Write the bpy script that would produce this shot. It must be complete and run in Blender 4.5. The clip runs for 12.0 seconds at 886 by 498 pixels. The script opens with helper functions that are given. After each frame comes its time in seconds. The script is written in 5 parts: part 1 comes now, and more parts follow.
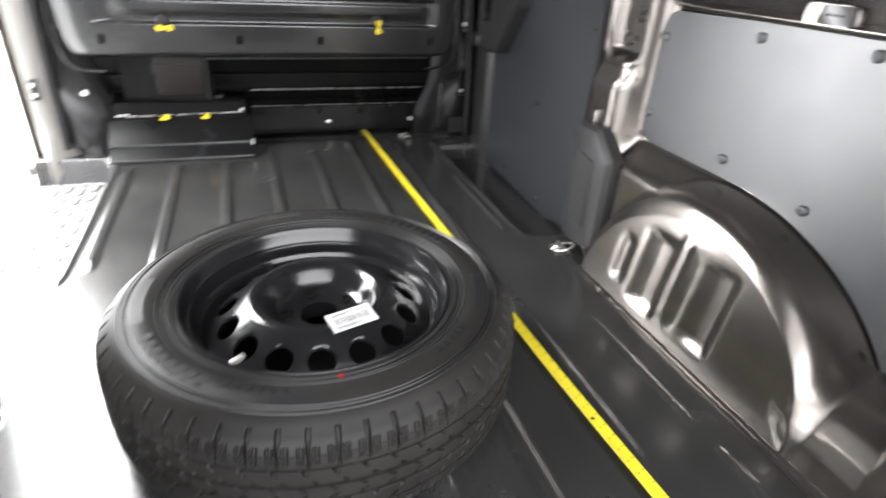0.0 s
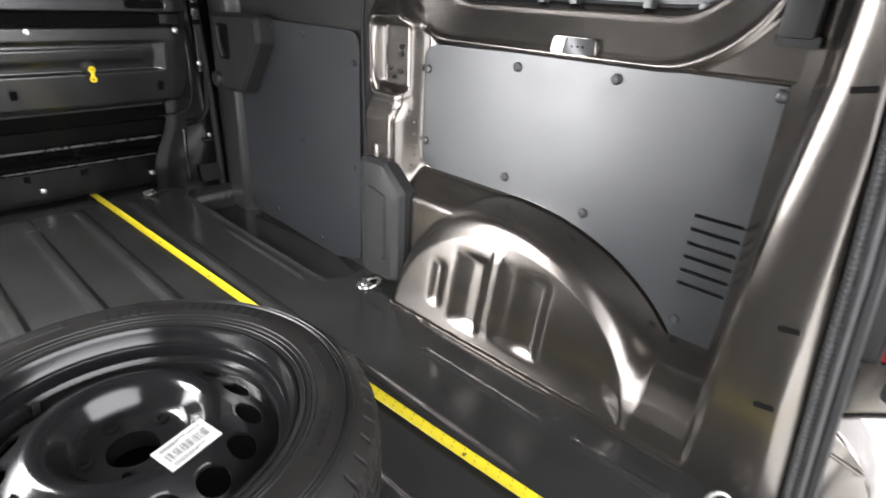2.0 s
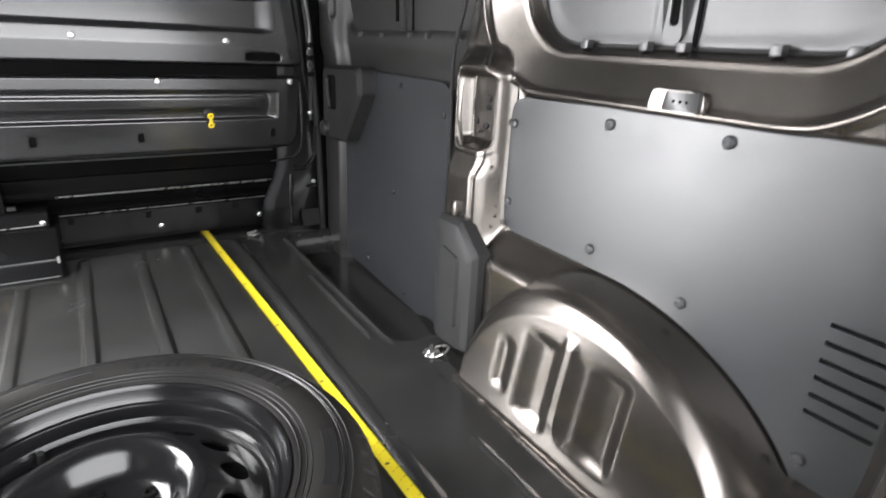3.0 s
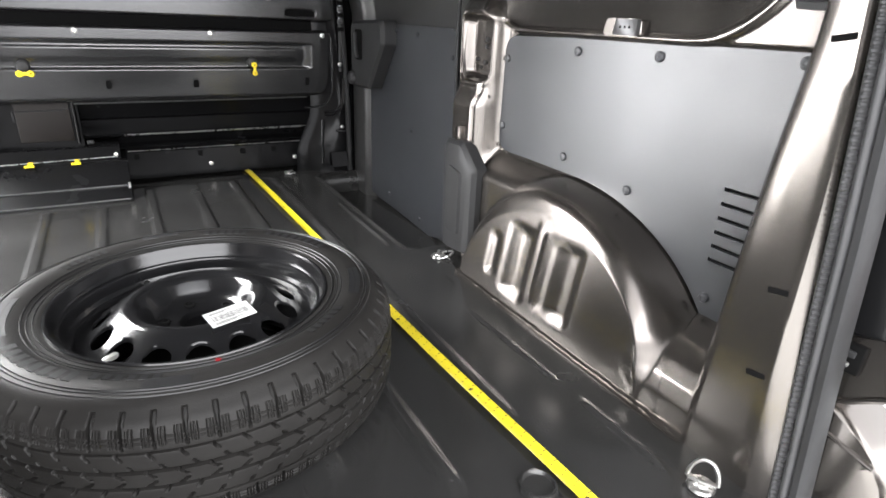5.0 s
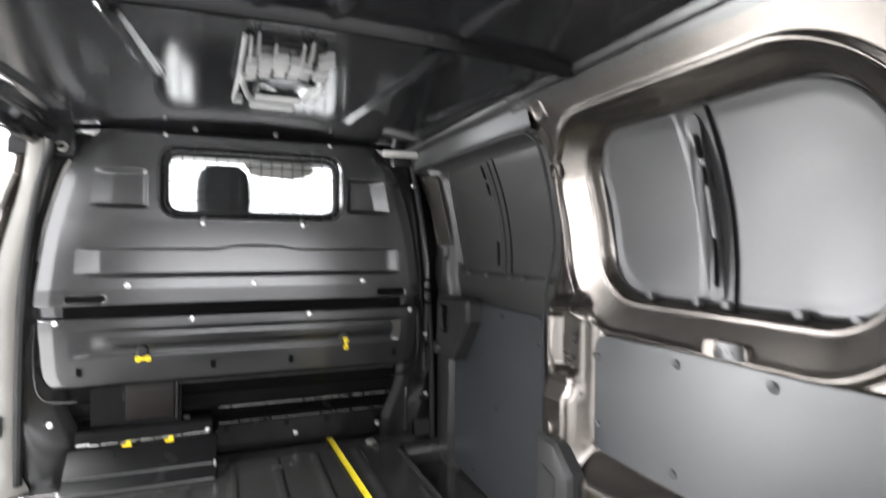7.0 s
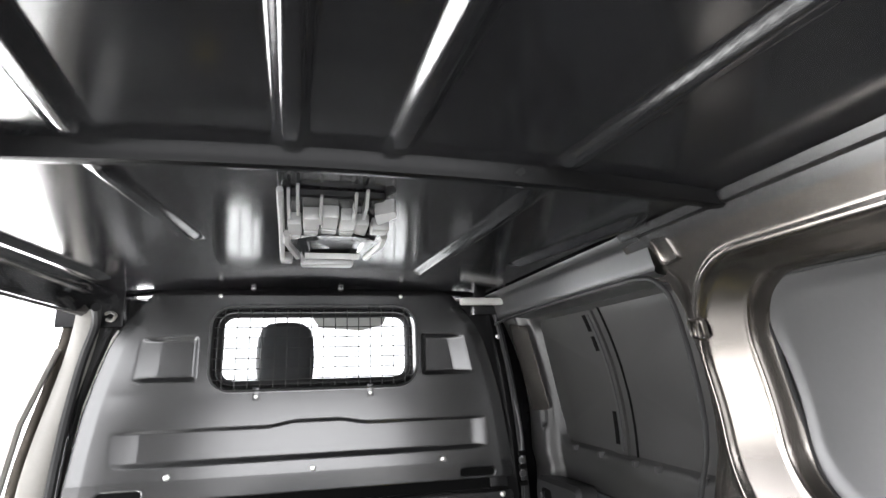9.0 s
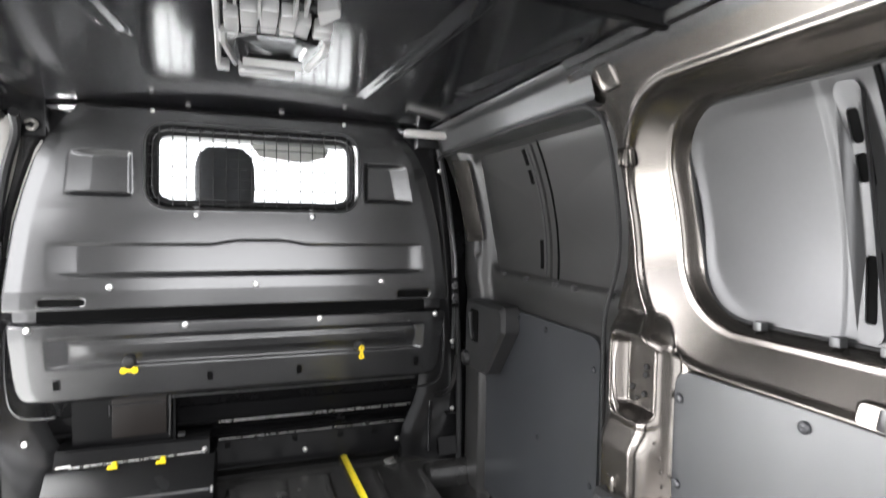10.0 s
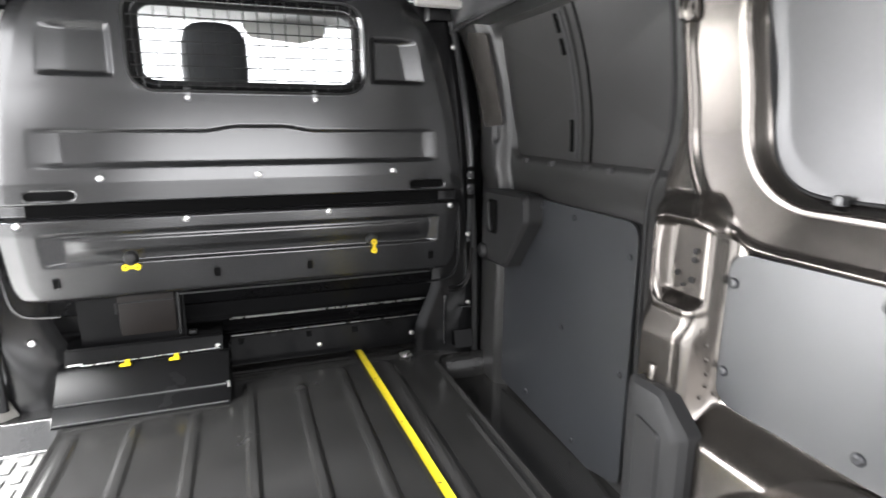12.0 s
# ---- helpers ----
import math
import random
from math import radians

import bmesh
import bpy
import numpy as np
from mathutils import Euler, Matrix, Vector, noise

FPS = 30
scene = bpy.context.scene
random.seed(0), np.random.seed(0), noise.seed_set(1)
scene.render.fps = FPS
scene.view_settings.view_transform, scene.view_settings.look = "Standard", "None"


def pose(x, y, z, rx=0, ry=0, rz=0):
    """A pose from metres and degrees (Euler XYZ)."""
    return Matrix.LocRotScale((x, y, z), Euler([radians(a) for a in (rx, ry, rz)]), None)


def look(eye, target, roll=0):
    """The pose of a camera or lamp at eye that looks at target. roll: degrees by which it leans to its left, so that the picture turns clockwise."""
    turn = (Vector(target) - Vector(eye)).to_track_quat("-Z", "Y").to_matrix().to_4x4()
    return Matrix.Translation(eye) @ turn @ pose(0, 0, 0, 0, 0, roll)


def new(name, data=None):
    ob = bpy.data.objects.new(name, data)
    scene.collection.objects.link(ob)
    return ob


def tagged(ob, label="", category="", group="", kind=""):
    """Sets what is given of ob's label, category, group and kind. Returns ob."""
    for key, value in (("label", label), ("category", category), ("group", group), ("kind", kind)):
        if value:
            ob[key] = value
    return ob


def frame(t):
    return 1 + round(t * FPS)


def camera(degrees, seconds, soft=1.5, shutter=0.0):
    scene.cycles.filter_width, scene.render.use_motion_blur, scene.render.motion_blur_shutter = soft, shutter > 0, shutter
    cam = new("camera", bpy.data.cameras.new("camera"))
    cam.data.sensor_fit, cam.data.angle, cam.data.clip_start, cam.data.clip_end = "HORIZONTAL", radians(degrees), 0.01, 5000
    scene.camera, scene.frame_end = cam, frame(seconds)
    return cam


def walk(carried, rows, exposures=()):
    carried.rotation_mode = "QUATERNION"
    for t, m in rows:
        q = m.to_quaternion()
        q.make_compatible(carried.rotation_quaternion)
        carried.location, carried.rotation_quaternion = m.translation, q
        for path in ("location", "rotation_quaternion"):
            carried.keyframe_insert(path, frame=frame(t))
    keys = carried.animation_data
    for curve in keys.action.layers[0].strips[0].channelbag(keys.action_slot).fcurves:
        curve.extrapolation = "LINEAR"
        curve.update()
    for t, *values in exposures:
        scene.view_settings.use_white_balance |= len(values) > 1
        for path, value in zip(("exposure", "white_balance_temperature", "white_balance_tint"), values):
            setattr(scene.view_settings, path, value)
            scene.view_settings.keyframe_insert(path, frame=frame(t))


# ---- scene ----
cam = camera(77.3, 12.0, shutter=0.5)
PATH = [
    (0, (-0.16, -0.189, 0.726), (0.447, 1.464, -0.223), 3.5),
    (0.5, (-0.196, -0.129, 0.74), (0.836, 1.341, -0.139), 0.5),
    (1, (-0.25, -0.116, 0.749), (1.083, 1.097, -0.12), 2.6),
    (1.5, (-0.262, -0.092, 0.743), (1.142, 1.051, -0.106), 3.8),
    (2, (-0.222, -0.057, 0.748), (1.113, 1.172, -0.093), 3.1),
    (2.5, (-0.12, -0.026, 0.745), (1.069, 1.409, 0.017), 1.9),
    (3, (-0.029, -0.023, 0.736), (0.996, 1.547, 0.04), 2.7),
    (3.5, (-0.007, -0.082, 0.647), (0.852, 1.459, -0.295), -2.8),
    (3.7, (-0.015, -0.118, 0.644), (0.894, 1.402, -0.285), -1.4),
    (5.3, (-0.155, -0.354, 0.674), (0.772, 1.254, -0.072), 2.6),
    (5.5, (-0.155, -0.359, 0.676), (0.769, 1.251, -0.068), 1.9),
    (6, (-0.148, -0.353, 0.69), (0.728, 1.318, 0.028), 2.4),
    (6.5, (-0.133, -0.319, 0.764), (0.714, 1.462, 0.43), 0.4),
    (7, (-0.14, -0.251, 0.869), (0.601, 1.606, 0.849), 0.4),
    (7.2, (-0.13, -0.2, 0.902), (0.52, 1.672, 1.001), 0.8),
    (7.5, (-0.092, -0.089, 0.963), (0.444, 1.814, 1.268), 1.0),
    (7.7, (-0.07, -0.018, 0.99), (0.38, 1.892, 1.4), 0.7),
    (9.3, (-0.048, 0.081, 1.001), (0.443, 1.973, 1.427), -2.4),
    (9.5, (-0.05, 0.058, 0.977), (0.476, 1.966, 1.263), -2.4),
    (9.6, (-0.049, 0.05, 0.97), (0.509, 1.958, 1.156), -2.2),
    (10, (-0.05, 0.056, 0.923), (0.614, 1.94, 0.83), 0.9),
    (10.5, (-0.055, 0.117, 0.919), (0.498, 2.02, 0.653), -0.5),
    (11, (-0.048, 0.206, 0.877), (0.478, 2.098, 0.497), 2.4),
    (11.2, (-0.054, 0.234, 0.873), (0.486, 2.109, 0.44), 3.0),
    (11.5, (-0.059, 0.233, 0.871), (0.449, 2.119, 0.443), 2.5),
    (12, (-0.077, 0.189, 0.865), (0.589, 2.022, 0.424), 0.2),
]
walk(cam, [(t, look(eye, target, roll)) for t, eye, target, roll in PATH], exposures=[(0, 2.82), (1, 2.76), (2, 2.68), (2.5, 2.74), (3.5, 2.80), (6, 2.85), (6.5, 2.68), (7, 2.58), (7.5, 2.66), (9.5, 2.60), (10, 2.79), (11, 2.84), (12, 2.79)])

# ---------------------------------------------------------------- light
world = bpy.data.worlds.new("hall_daylight")
scene.world = world
world.use_nodes = True
bg = world.node_tree.nodes["Background"]
bg.inputs["Color"].default_value = (0.95, 0.96, 1.0, 1)
bg.inputs["Strength"].default_value = 0.62


def area_lamp(name, eye, target, sx, sy, watts, color):
    data = bpy.data.lights.new(name, "AREA")
    data.shape, data.size, data.size_y, data.energy, data.color = "RECTANGLE", sx, sy, watts, color
    ob = new(name, data)
    ob.matrix_world = look(eye, target)
    return ob


# added area lamps with no known source: behind the van, on its left, and overhead outside the left doorway
area_lamp("rear_fill_lamp", (-1.2, -5.0, 3.1), (-1.2, 0.0, 2.9), 14.0, 5.6, 270, (0.985, 0.98, 1.0))
area_lamp("left_fill_lamp", (-3.65, 5.2, 0.85), (0.95, 1.3, 0.7), 6.0, 3.0, 155, (0.985, 0.98, 1.0))
area_lamp("overhead_fill_lamp", (-2.75, 3.2, 2.55), (-2.75, 3.21, 0.0), 3.0, 3.6, 400, (1.0, 1.0, 1.0))


# ---------------------------------------------------------------- materials
def material(name, color, rough=0.5, metal=0.0, coat=0.0, bump=0.0, bump_scale=300.0, mottle=0.12, mottle_scale=6.0,
             rough_var=0.08, spec=0.5, dust=0.0):
    m = bpy.data.materials.new(name)
    m.use_nodes = True
    nt = m.node_tree
    b = nt.nodes["Principled BSDF"]
    b.inputs["Metallic"].default_value = metal
    b.inputs["Coat Weight"].default_value = coat
    b.inputs["Coat Roughness"].default_value = 0.18
    b.inputs["Specular IOR Level"].default_value = spec
    tc = nt.nodes.new("ShaderNodeTexCoord")
    n1 = nt.nodes.new("ShaderNodeTexNoise")
    n1.inputs["Scale"].default_value = mottle_scale
    n1.inputs["Detail"].default_value = 6
    n2 = nt.nodes.new("ShaderNodeTexNoise")
    n2.inputs["Scale"].default_value = mottle_scale * 22
    n2.inputs["Detail"].default_value = 3
    for n in (n1, n2):
        nt.links.new(tc.outputs["Object"], n.inputs["Vector"])
    add = nt.nodes.new("ShaderNodeMath")
    add.operation = "MULTIPLY_ADD"
    add.inputs[1].default_value = 0.45
    nt.links.new(n2.outputs["Fac"], add.inputs[0])
    nt.links.new(n1.outputs["Fac"], add.inputs[2])
    ramp = nt.nodes.new("ShaderNodeMapRange")
    ramp.inputs["From Min"].default_value, ramp.inputs["From Max"].default_value = 0.45, 1.0
    ramp.inputs["To Min"].default_value, ramp.inputs["To Max"].default_value = 1 - mottle, 1 + mottle
    nt.links.new(add.outputs[0], ramp.inputs["Value"])
    mix = nt.nodes.new("ShaderNodeVectorMath")
    mix.operation = "SCALE"
    mix.inputs[0].default_value = color
    nt.links.new(ramp.outputs[0], mix.inputs["Scale"])
    last = mix.outputs[0]
    if dust:
        n3 = nt.nodes.new("ShaderNodeTexNoise")
        n3.inputs["Scale"].default_value = 3.2
        n3.inputs["Detail"].default_value = 9
        n3.inputs["Roughness"].default_value = 0.72
        nt.links.new(tc.outputs["Object"], n3.inputs["Vector"])
        r3 = nt.nodes.new("ShaderNodeMapRange")
        r3.inputs["From Min"].default_value, r3.inputs["From Max"].default_value = 0.5, 0.78
        r3.inputs["To Max"].default_value = dust
        nt.links.new(n3.outputs["Fac"], r3.inputs["Value"])
        mx = nt.nodes.new("ShaderNodeMix")
        mx.data_type = "RGBA"
        mx.inputs["B"].default_value = (0.22, 0.21, 0.19, 1)
        nt.links.new(r3.outputs[0], mx.inputs["Factor"])
        nt.links.new(last, mx.inputs["A"])
        last = mx.outputs["Result"]
    nt.links.new(last, b.inputs["Base Color"])
    rr = nt.nodes.new("ShaderNodeMapRange")
    rr.inputs["From Min"].default_value, rr.inputs["From Max"].default_value = 0.3, 0.7
    rr.inputs["To Min"].default_value, rr.inputs["To Max"].default_value = max(0.02, rough - rough_var), rough + rough_var
    nt.links.new(n1.outputs["Fac"], rr.inputs["Value"])
    nt.links.new(rr.outputs[0], b.inputs["Roughness"])
    if bump:
        nb = nt.nodes.new("ShaderNodeTexNoise")
        nb.inputs["Scale"].default_value = bump_scale
        nb.inputs["Detail"].default_value = 2
        nt.links.new(tc.outputs["Object"], nb.inputs["Vector"])
        bp = nt.nodes.new("ShaderNodeBump")
        bp.inputs["Strength"].default_value = bump
        bp.inputs["Distance"].default_value = 0.001
        nt.links.new(nb.outputs["Fac"], bp.inputs["Height"])
        nt.links.new(bp.outputs[0], b.inputs["Normal"])
    return m


PAINT = material("bronze_grey_paint", (0.145, 0.133, 0.122), 0.24, 0.92, 0.15, 0.04, 60, 0.06, 5, 0.03)
BLACK = material("black_coat", (0.014, 0.014, 0.0145), 0.23, 0.0, 0.0, 0.02, 60, 0.08, 4, 0.02, 0.85)
ROOFP = material("black_roof_coat", (0.012, 0.012, 0.013), 0.13, 0.0, 0.0, 0.02, 30, 0.15, 4, 0.03, 0.6)
FLOORP = material("black_floor_coat", (0.017, 0.0168, 0.0165), 0.22, 0.0, 0.0, 0.05, 90, 0.2, 4, 0.06, 0.60, 0.05)
BOARD = material("grey_trim_board", (0.0255, 0.027, 0.030), 0.33, 0.0, 0.0, 0.30, 900, 0.08, 7, 0.05, 0.90)
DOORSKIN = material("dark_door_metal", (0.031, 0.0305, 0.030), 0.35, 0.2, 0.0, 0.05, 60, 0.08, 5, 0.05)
PALE = material("pale_primer_metal", (0.070, 0.070, 0.071), 0.34, 0.6, 0.0, 0.04, 50, 0.06, 4, 0.06)
RUBBER = material("black_rubber", (0.015, 0.015, 0.0155), 0.62, 0, 0, 0.2, 400, 0.2, 12, 0.06, 0.25)
SEALRUB = material("ribbed_seal_rubber", (0.042, 0.042, 0.043), 0.55, 0, 0, 0.2, 400, 0.2, 12, 0.06, 0.3)
TYRE = material("tyre_rubber", (0.0095, 0.0090, 0.0085), 0.50, 0, 0, 0.3, 500, 0.25, 9, 0.08, 0.13, 0.02)
RIM = material("gloss_black_steel", (0.007, 0.007, 0.0075), 0.17, 0, 0.0, 0.03, 40, 0.2, 8, 0.04, 0.45)
PLASTIC = material("dark_grey_plastic", (0.021, 0.021, 0.0215), 0.46, 0, 0, 0.25, 700, 0.1, 10, 0.05, 0.22)
BOLT = material("zinc_bolt", (0.72, 0.71, 0.68), 0.3, 0.9, 0, 0, 1, 0.15, 60, 0.08)
ZINC = material("dull_zinc_wire", (0.36, 0.355, 0.34), 0.3, 0.9, 0, 0, 1, 0.15, 60, 0.08)
DARKBOLT = material("dark_plastic_bolt", (0.026, 0.027, 0.030), 0.38, 0, 0, 0, 1, 0.1, 40, 0.05)
YELLOW = material("yellow_plastic", (0.85, 0.62, 0.01), 0.4, 0, 0, 0, 1, 0.06, 30, 0.05)
TAPE = material("yellow_tape", (0.60, 0.49, 0.02), 0.38, 0, 0.2, 0, 1, 0.06, 14, 0.05)
INK = material("black_ink", (0.02, 0.02, 0.02), 0.5)
PRINT = material("grey_print", (0.10, 0.10, 0.10), 0.6)
PAPER = material("white_paper", (0.40, 0.40, 0.39), 0.6, 0, 0, 0, 1, 0.05, 20)
# near-black for holes, slots and recesses: their shade is put into the colour
VOID = material("cavity_shade_black", (0.005, 0.005, 0.005), 0.9, spec=0.04)
# darker, less reflective copy of black_coat: shade of recessed parts put into colour
HATCHP = material("dimmed_black_coat", (0.005, 0.005, 0.0053), 0.24, 0, 0, 0.03, 60, 0.2, 5, 0.04, 0.14)
WIRE = material("black_wire", (0.02, 0.02, 0.02), 0.35, 0.3)
POSTM = material("light_grey_post_paint", (0.21, 0.20, 0.185), 0.4, 0, 0, 0.1, 200, 0.08, 5)
STEPM = material("grey_step_plastic", (0.14, 0.14, 0.137), 0.5, 0, 0, 0.3, 300, 0.12, 9)
LIGHTTRIM = material("light_grey_trim", (0.52, 0.51, 0.49), 0.45, 0, 0, 0.1, 300, 0.06, 6)
SEAT = material("dark_seat_cloth", (0.03, 0.03, 0.033), 0.85, 0, 0, 0.6, 900, 0.2, 30)
REDLENS = material("red_lens", (0.17, 0.004, 0.007), 0.5, 0, 0, 0, 1, 0.05, 10, 0.05, 0.08)
GROUND = material("pale_hall_tile", (0.70, 0.70, 0.69), 0.25, 0, 0, 0.05, 20, 0.05, 1.2)
BROWN = material("dark_brown_plastic", (0.009, 0.007, 0.006), 0.5, 0, 0, 0.2, 400, 0.15, 10, 0.05, 0.2)
LINING = material("grey_roof_lining", (0.13, 0.13, 0.128), 0.8, 0, 0, 0.4, 600, 0.08, 10)
LAMPM = material("grey_lamp_plastic", (0.30, 0.30, 0.295), 0.35, 0.2, 0, 0, 1, 0.1, 20)


def glass_material():
    m = bpy.data.materials.new("clear_glass")
    m.use_nodes = True
    b = m.node_tree.nodes["Principled BSDF"]
    b.inputs["Base Color"].default_value = (0.93, 0.96, 0.95, 1)
    b.inputs["Transmission Weight"].default_value = 1.0
    b.inputs["Roughness"].default_value = 0.0
    b.inputs["IOR"].default_value = 1.02
    return m


GLASS = glass_material()


# ---------------------------------------------------------------- mesh tools
def part(name, bm, mat, parent=None, label="", smooth=35):
    bmesh.ops.recalc_face_normals(bm, faces=bm.faces)
    me = bpy.data.meshes.new(name)
    bm.to_mesh(me)
    bm.free()
    me.materials.append(mat)
    if smooth:
        me.shade_smooth()
        me.set_sharp_from_angle(angle=radians(smooth))
    ob = new(name, me)
    if parent is not None:
        ob.parent = parent
        ob.matrix_parent_inverse = parent.matrix_basis.inverted()
    if label:
        tagged(ob, label)
    return ob


def thing(name, at, label, category, group="", kind=""):
    ob = new(name)
    ob.empty_display_size = 0.05
    ob.matrix_basis = pose(*at)
    return tagged(ob, label, category, group, kind)


def smooth(v, a, b):
    t = min(1.0, max(0.0, (v - a) / (b - a)))
    return t * t * (3 - 2 * t)


def lerp_table(v, table):
    if v <= table[0][0]:
        return table[0][1]
    for (a, p), (b, q) in zip(table, table[1:]):
        if v <= b:
            t = (v - a) / (b - a)
            return p + (q - p) * t
    return table[-1][1]


def sd_rect(u, v, u0, u1, v0, v1, r):
    """Signed distance to a rounded rectangle: negative inside."""
    du = abs(u - (u0 + u1) / 2) - (u1 - u0) / 2 + r
    dv = abs(v - (v0 + v1) / 2) - (v1 - v0) / 2 + r
    return math.hypot(max(du, 0), max(dv, 0)) + min(max(du, dv), 0) - r


def steps(a, b, n):
    return [a + (b - a) * i / n for i in range(n + 1)]


def sheet(fn, us, vs, keep=None):
    """A surface fn(u, v) over a grid; keep(u, v) says which cells stand."""
    bm = bmesh.new()
    rows = [[bm.verts.new(fn(u, v)) for v in vs] for u in us]
    for i in range(len(us) - 1):
        for j in range(len(vs) - 1):
            if keep is None or keep((us[i] + us[i + 1]) / 2, (vs[j] + vs[j + 1]) / 2):
                bm.faces.new((rows[i][j], rows[i + 1][j], rows[i + 1][j + 1], rows[i][j + 1]))
    bmesh.ops.delete(bm, geom=[v for v in bm.verts if not v.link_faces], context="VERTS")
    return bm


def loft(loops, closed=True, cap=(False, False), bm=None):
    bm = bm or bmesh.new()
    vs = [[bm.verts.new(p) for p in loop] for loop in loops]
    for a, b in zip(vs, vs[1:]):
        n = len(a)
        for i in range(n if closed else n - 1):
            bm.faces.new((a[i], a[(i + 1) % n], b[(i + 1) % n], b[i]))
    if cap[0]:
        bm.faces.new(vs[0][::-1])
    if cap[1]:
        bm.faces.new(vs[-1])
    return bm


def tube(points, r, n=8, bm=None, closed=False, flat=1.0):
    """A round bar along points."""
    pts = [Vector(p) for p in points]
    loops = []
    up = Vector((0, 0, 1))
    before = None
    for i, p in enumerate(pts):
        a = pts[i - 1] if (i > 0 or closed) else p
        b = pts[(i + 1) % len(pts)] if (i < len(pts) - 1 or closed) else p
        d = (b - a).normalized()
        side = d.cross(up) if before is None else before - d * before.dot(d)
        if side.length < 0.05:
            side = d.cross(Vector((0, 1, 0)))
        side.normalize()
        before = side
        top = side.cross(d)
        loops.append([p + side * r * math.cos(k * math.tau / n) + top * r * flat * math.sin(k * math.tau / n) for k in range(n)])
    if closed:
        loops.append(loops[0])
    return loft(loops, cap=(not closed, not closed), bm=bm)


def glide(points, n=5):
    """More points along a smooth line through the given ones."""
    p = [Vector(q) for q in points]
    out = []
    for i in range(len(p) - 1):
        a, b, c, d = p[max(i - 1, 0)], p[i], p[i + 1], p[min(i + 2, len(p) - 1)]
        for k in range(n):
            t = k / n
            out.append(0.5 * (2 * b + (c - a) * t + (2 * a - 5 * b + 4 * c - d) * t * t + (3 * b - a - 3 * c + d) * t ** 3))
    return out + [p[-1]]


def block(lo, hi, bevel=0.0, bm=None, seg=2):
    own = bmesh.new()
    vs = [own.verts.new((x, y, z)) for x in (lo[0], hi[0]) for y in (lo[1], hi[1]) for z in (lo[2], hi[2])]
    for f in ((0, 1, 3, 2), (4, 6, 7, 5), (0, 4, 5, 1), (2, 3, 7, 6), (0, 2, 6, 4), (1, 5, 7, 3)):
        own.faces.new([vs[i] for i in f])
    if bevel:
        bmesh.ops.bevel(own, geom=own.edges[:], offset=bevel, segments=seg, affect="EDGES", profile=0.6)
    if bm is None:
        return own
    me = bpy.data.meshes.new("tmp")
    own.to_mesh(me)
    own.free()
    bm.from_mesh(me)
    bpy.data.meshes.remove(me)
    return bm


def rounded(points, r, n=5):
    """A polygon with its corners rounded; r may be a list."""
    out = []
    m = len(points)
    for i, p in enumerate(points):
        p, a, b = Vector(p), Vector(points[i - 1]), Vector(points[(i + 1) % m])
        rr = r[i] if isinstance(r, (list, tuple)) else r
        if rr <= 0:
            out.append(tuple(p))
            continue
        da, db = (a - p).normalized(), (b - p).normalized()
        ang = da.angle(db)
        t = min(rr / math.tan(ang / 2), (a - p).length * 0.49, (b - p).length * 0.49)
        s, e = p + da * t, p + db * t
        for k in range(n + 1):
            f = k / n
            out.append(tuple((1 - f) ** 2 * s + 2 * f * (1 - f) * p + f * f * e))
    return out


def plate(outline, to3d, depth, holes=(), bevel=0.0):
    """A flat board of the outline (2D), extruded; to3d(u, v, w) gives its place."""
    bm = bmesh.new()
    edges = []
    for loop in (outline, *holes):
        vs = [bm.verts.new((u, v, 0)) for u, v in loop]
        edges += [bm.edges.new((vs[i], vs[(i + 1) % len(vs)])) for i in range(len(vs))]
    bmesh.ops.triangle_fill(bm, use_beauty=True, edges=edges)
    front = bm.faces[:]
    back = bmesh.ops.extrude_face_region(bm, geom=front)
    for v in [g for g in back["geom"] if isinstance(g, bmesh.types.BMVert)]:
        v.co.z = 1.0
    for v in bm.verts:
        v.co = to3d(v.co.x, v.co.y, v.co.z * depth)
    return bm


def revolve(profile, n=64, bm=None, closed_profile=False):
    """Profile of (r, z) turned about the z axis."""
    bm = bm or bmesh.new()
    rings = [[bm.verts.new((r * math.cos(k * math.tau / n), r * math.sin(k * math.tau / n), z)) for k in range(n)] for r, z in profile]
    pairs = list(zip(rings, rings[1:])) + ([(rings[-1], rings[0])] if closed_profile else [])
    for a, b in pairs:
        for k in range(n):
            bm.faces.new((a[k], a[(k + 1) % n], b[(k + 1) % n], b[k]))
    return bm


def dome(at, axis, r, h, n=14, bm=None, slot=0.0):
    """A domed bolt head at a point, with its top along axis."""
    own = revolve([(r, 0), (r, h * 0.45), (r * 0.8, h * 0.85), (r * 0.4, h), (r * 0.32, h * (1 - slot)), (0.0004, h * (1 - slot))], n)
    m = Matrix.Translation(at) @ Vector((0, 0, 1)).rotation_difference(Vector(axis)).to_matrix().to_4x4()
    own.transform(m)
    if bm is None:
        return own
    me = bpy.data.meshes.new("tmp")
    own.to_mesh(me)
    own.free()
    bm.from_mesh(me)
    bpy.data.meshes.remove(me)
    return bm


CX = -0.04  # the van's middle line
MIRROR = Matrix.Translation((CX, 0, 0)) @ Matrix.Diagonal((-1, 1, 1, 1)) @ Matrix.Translation((-CX, 0, 0))


def mirrored(bm):
    bm.transform(MIRROR)
    bmesh.ops.reverse_faces(bm, faces=bm.faces)
    return bm


# ---------------------------------------------------------------- hall
bm = sheet(lambda u, v: (u, v, -0.62), steps(-14, 14, 8), steps(-14, 14, 8))
tagged(part("ground", bm, GROUND, None, "", 0), "pale polished showroom floor", "floor", kind="structure")

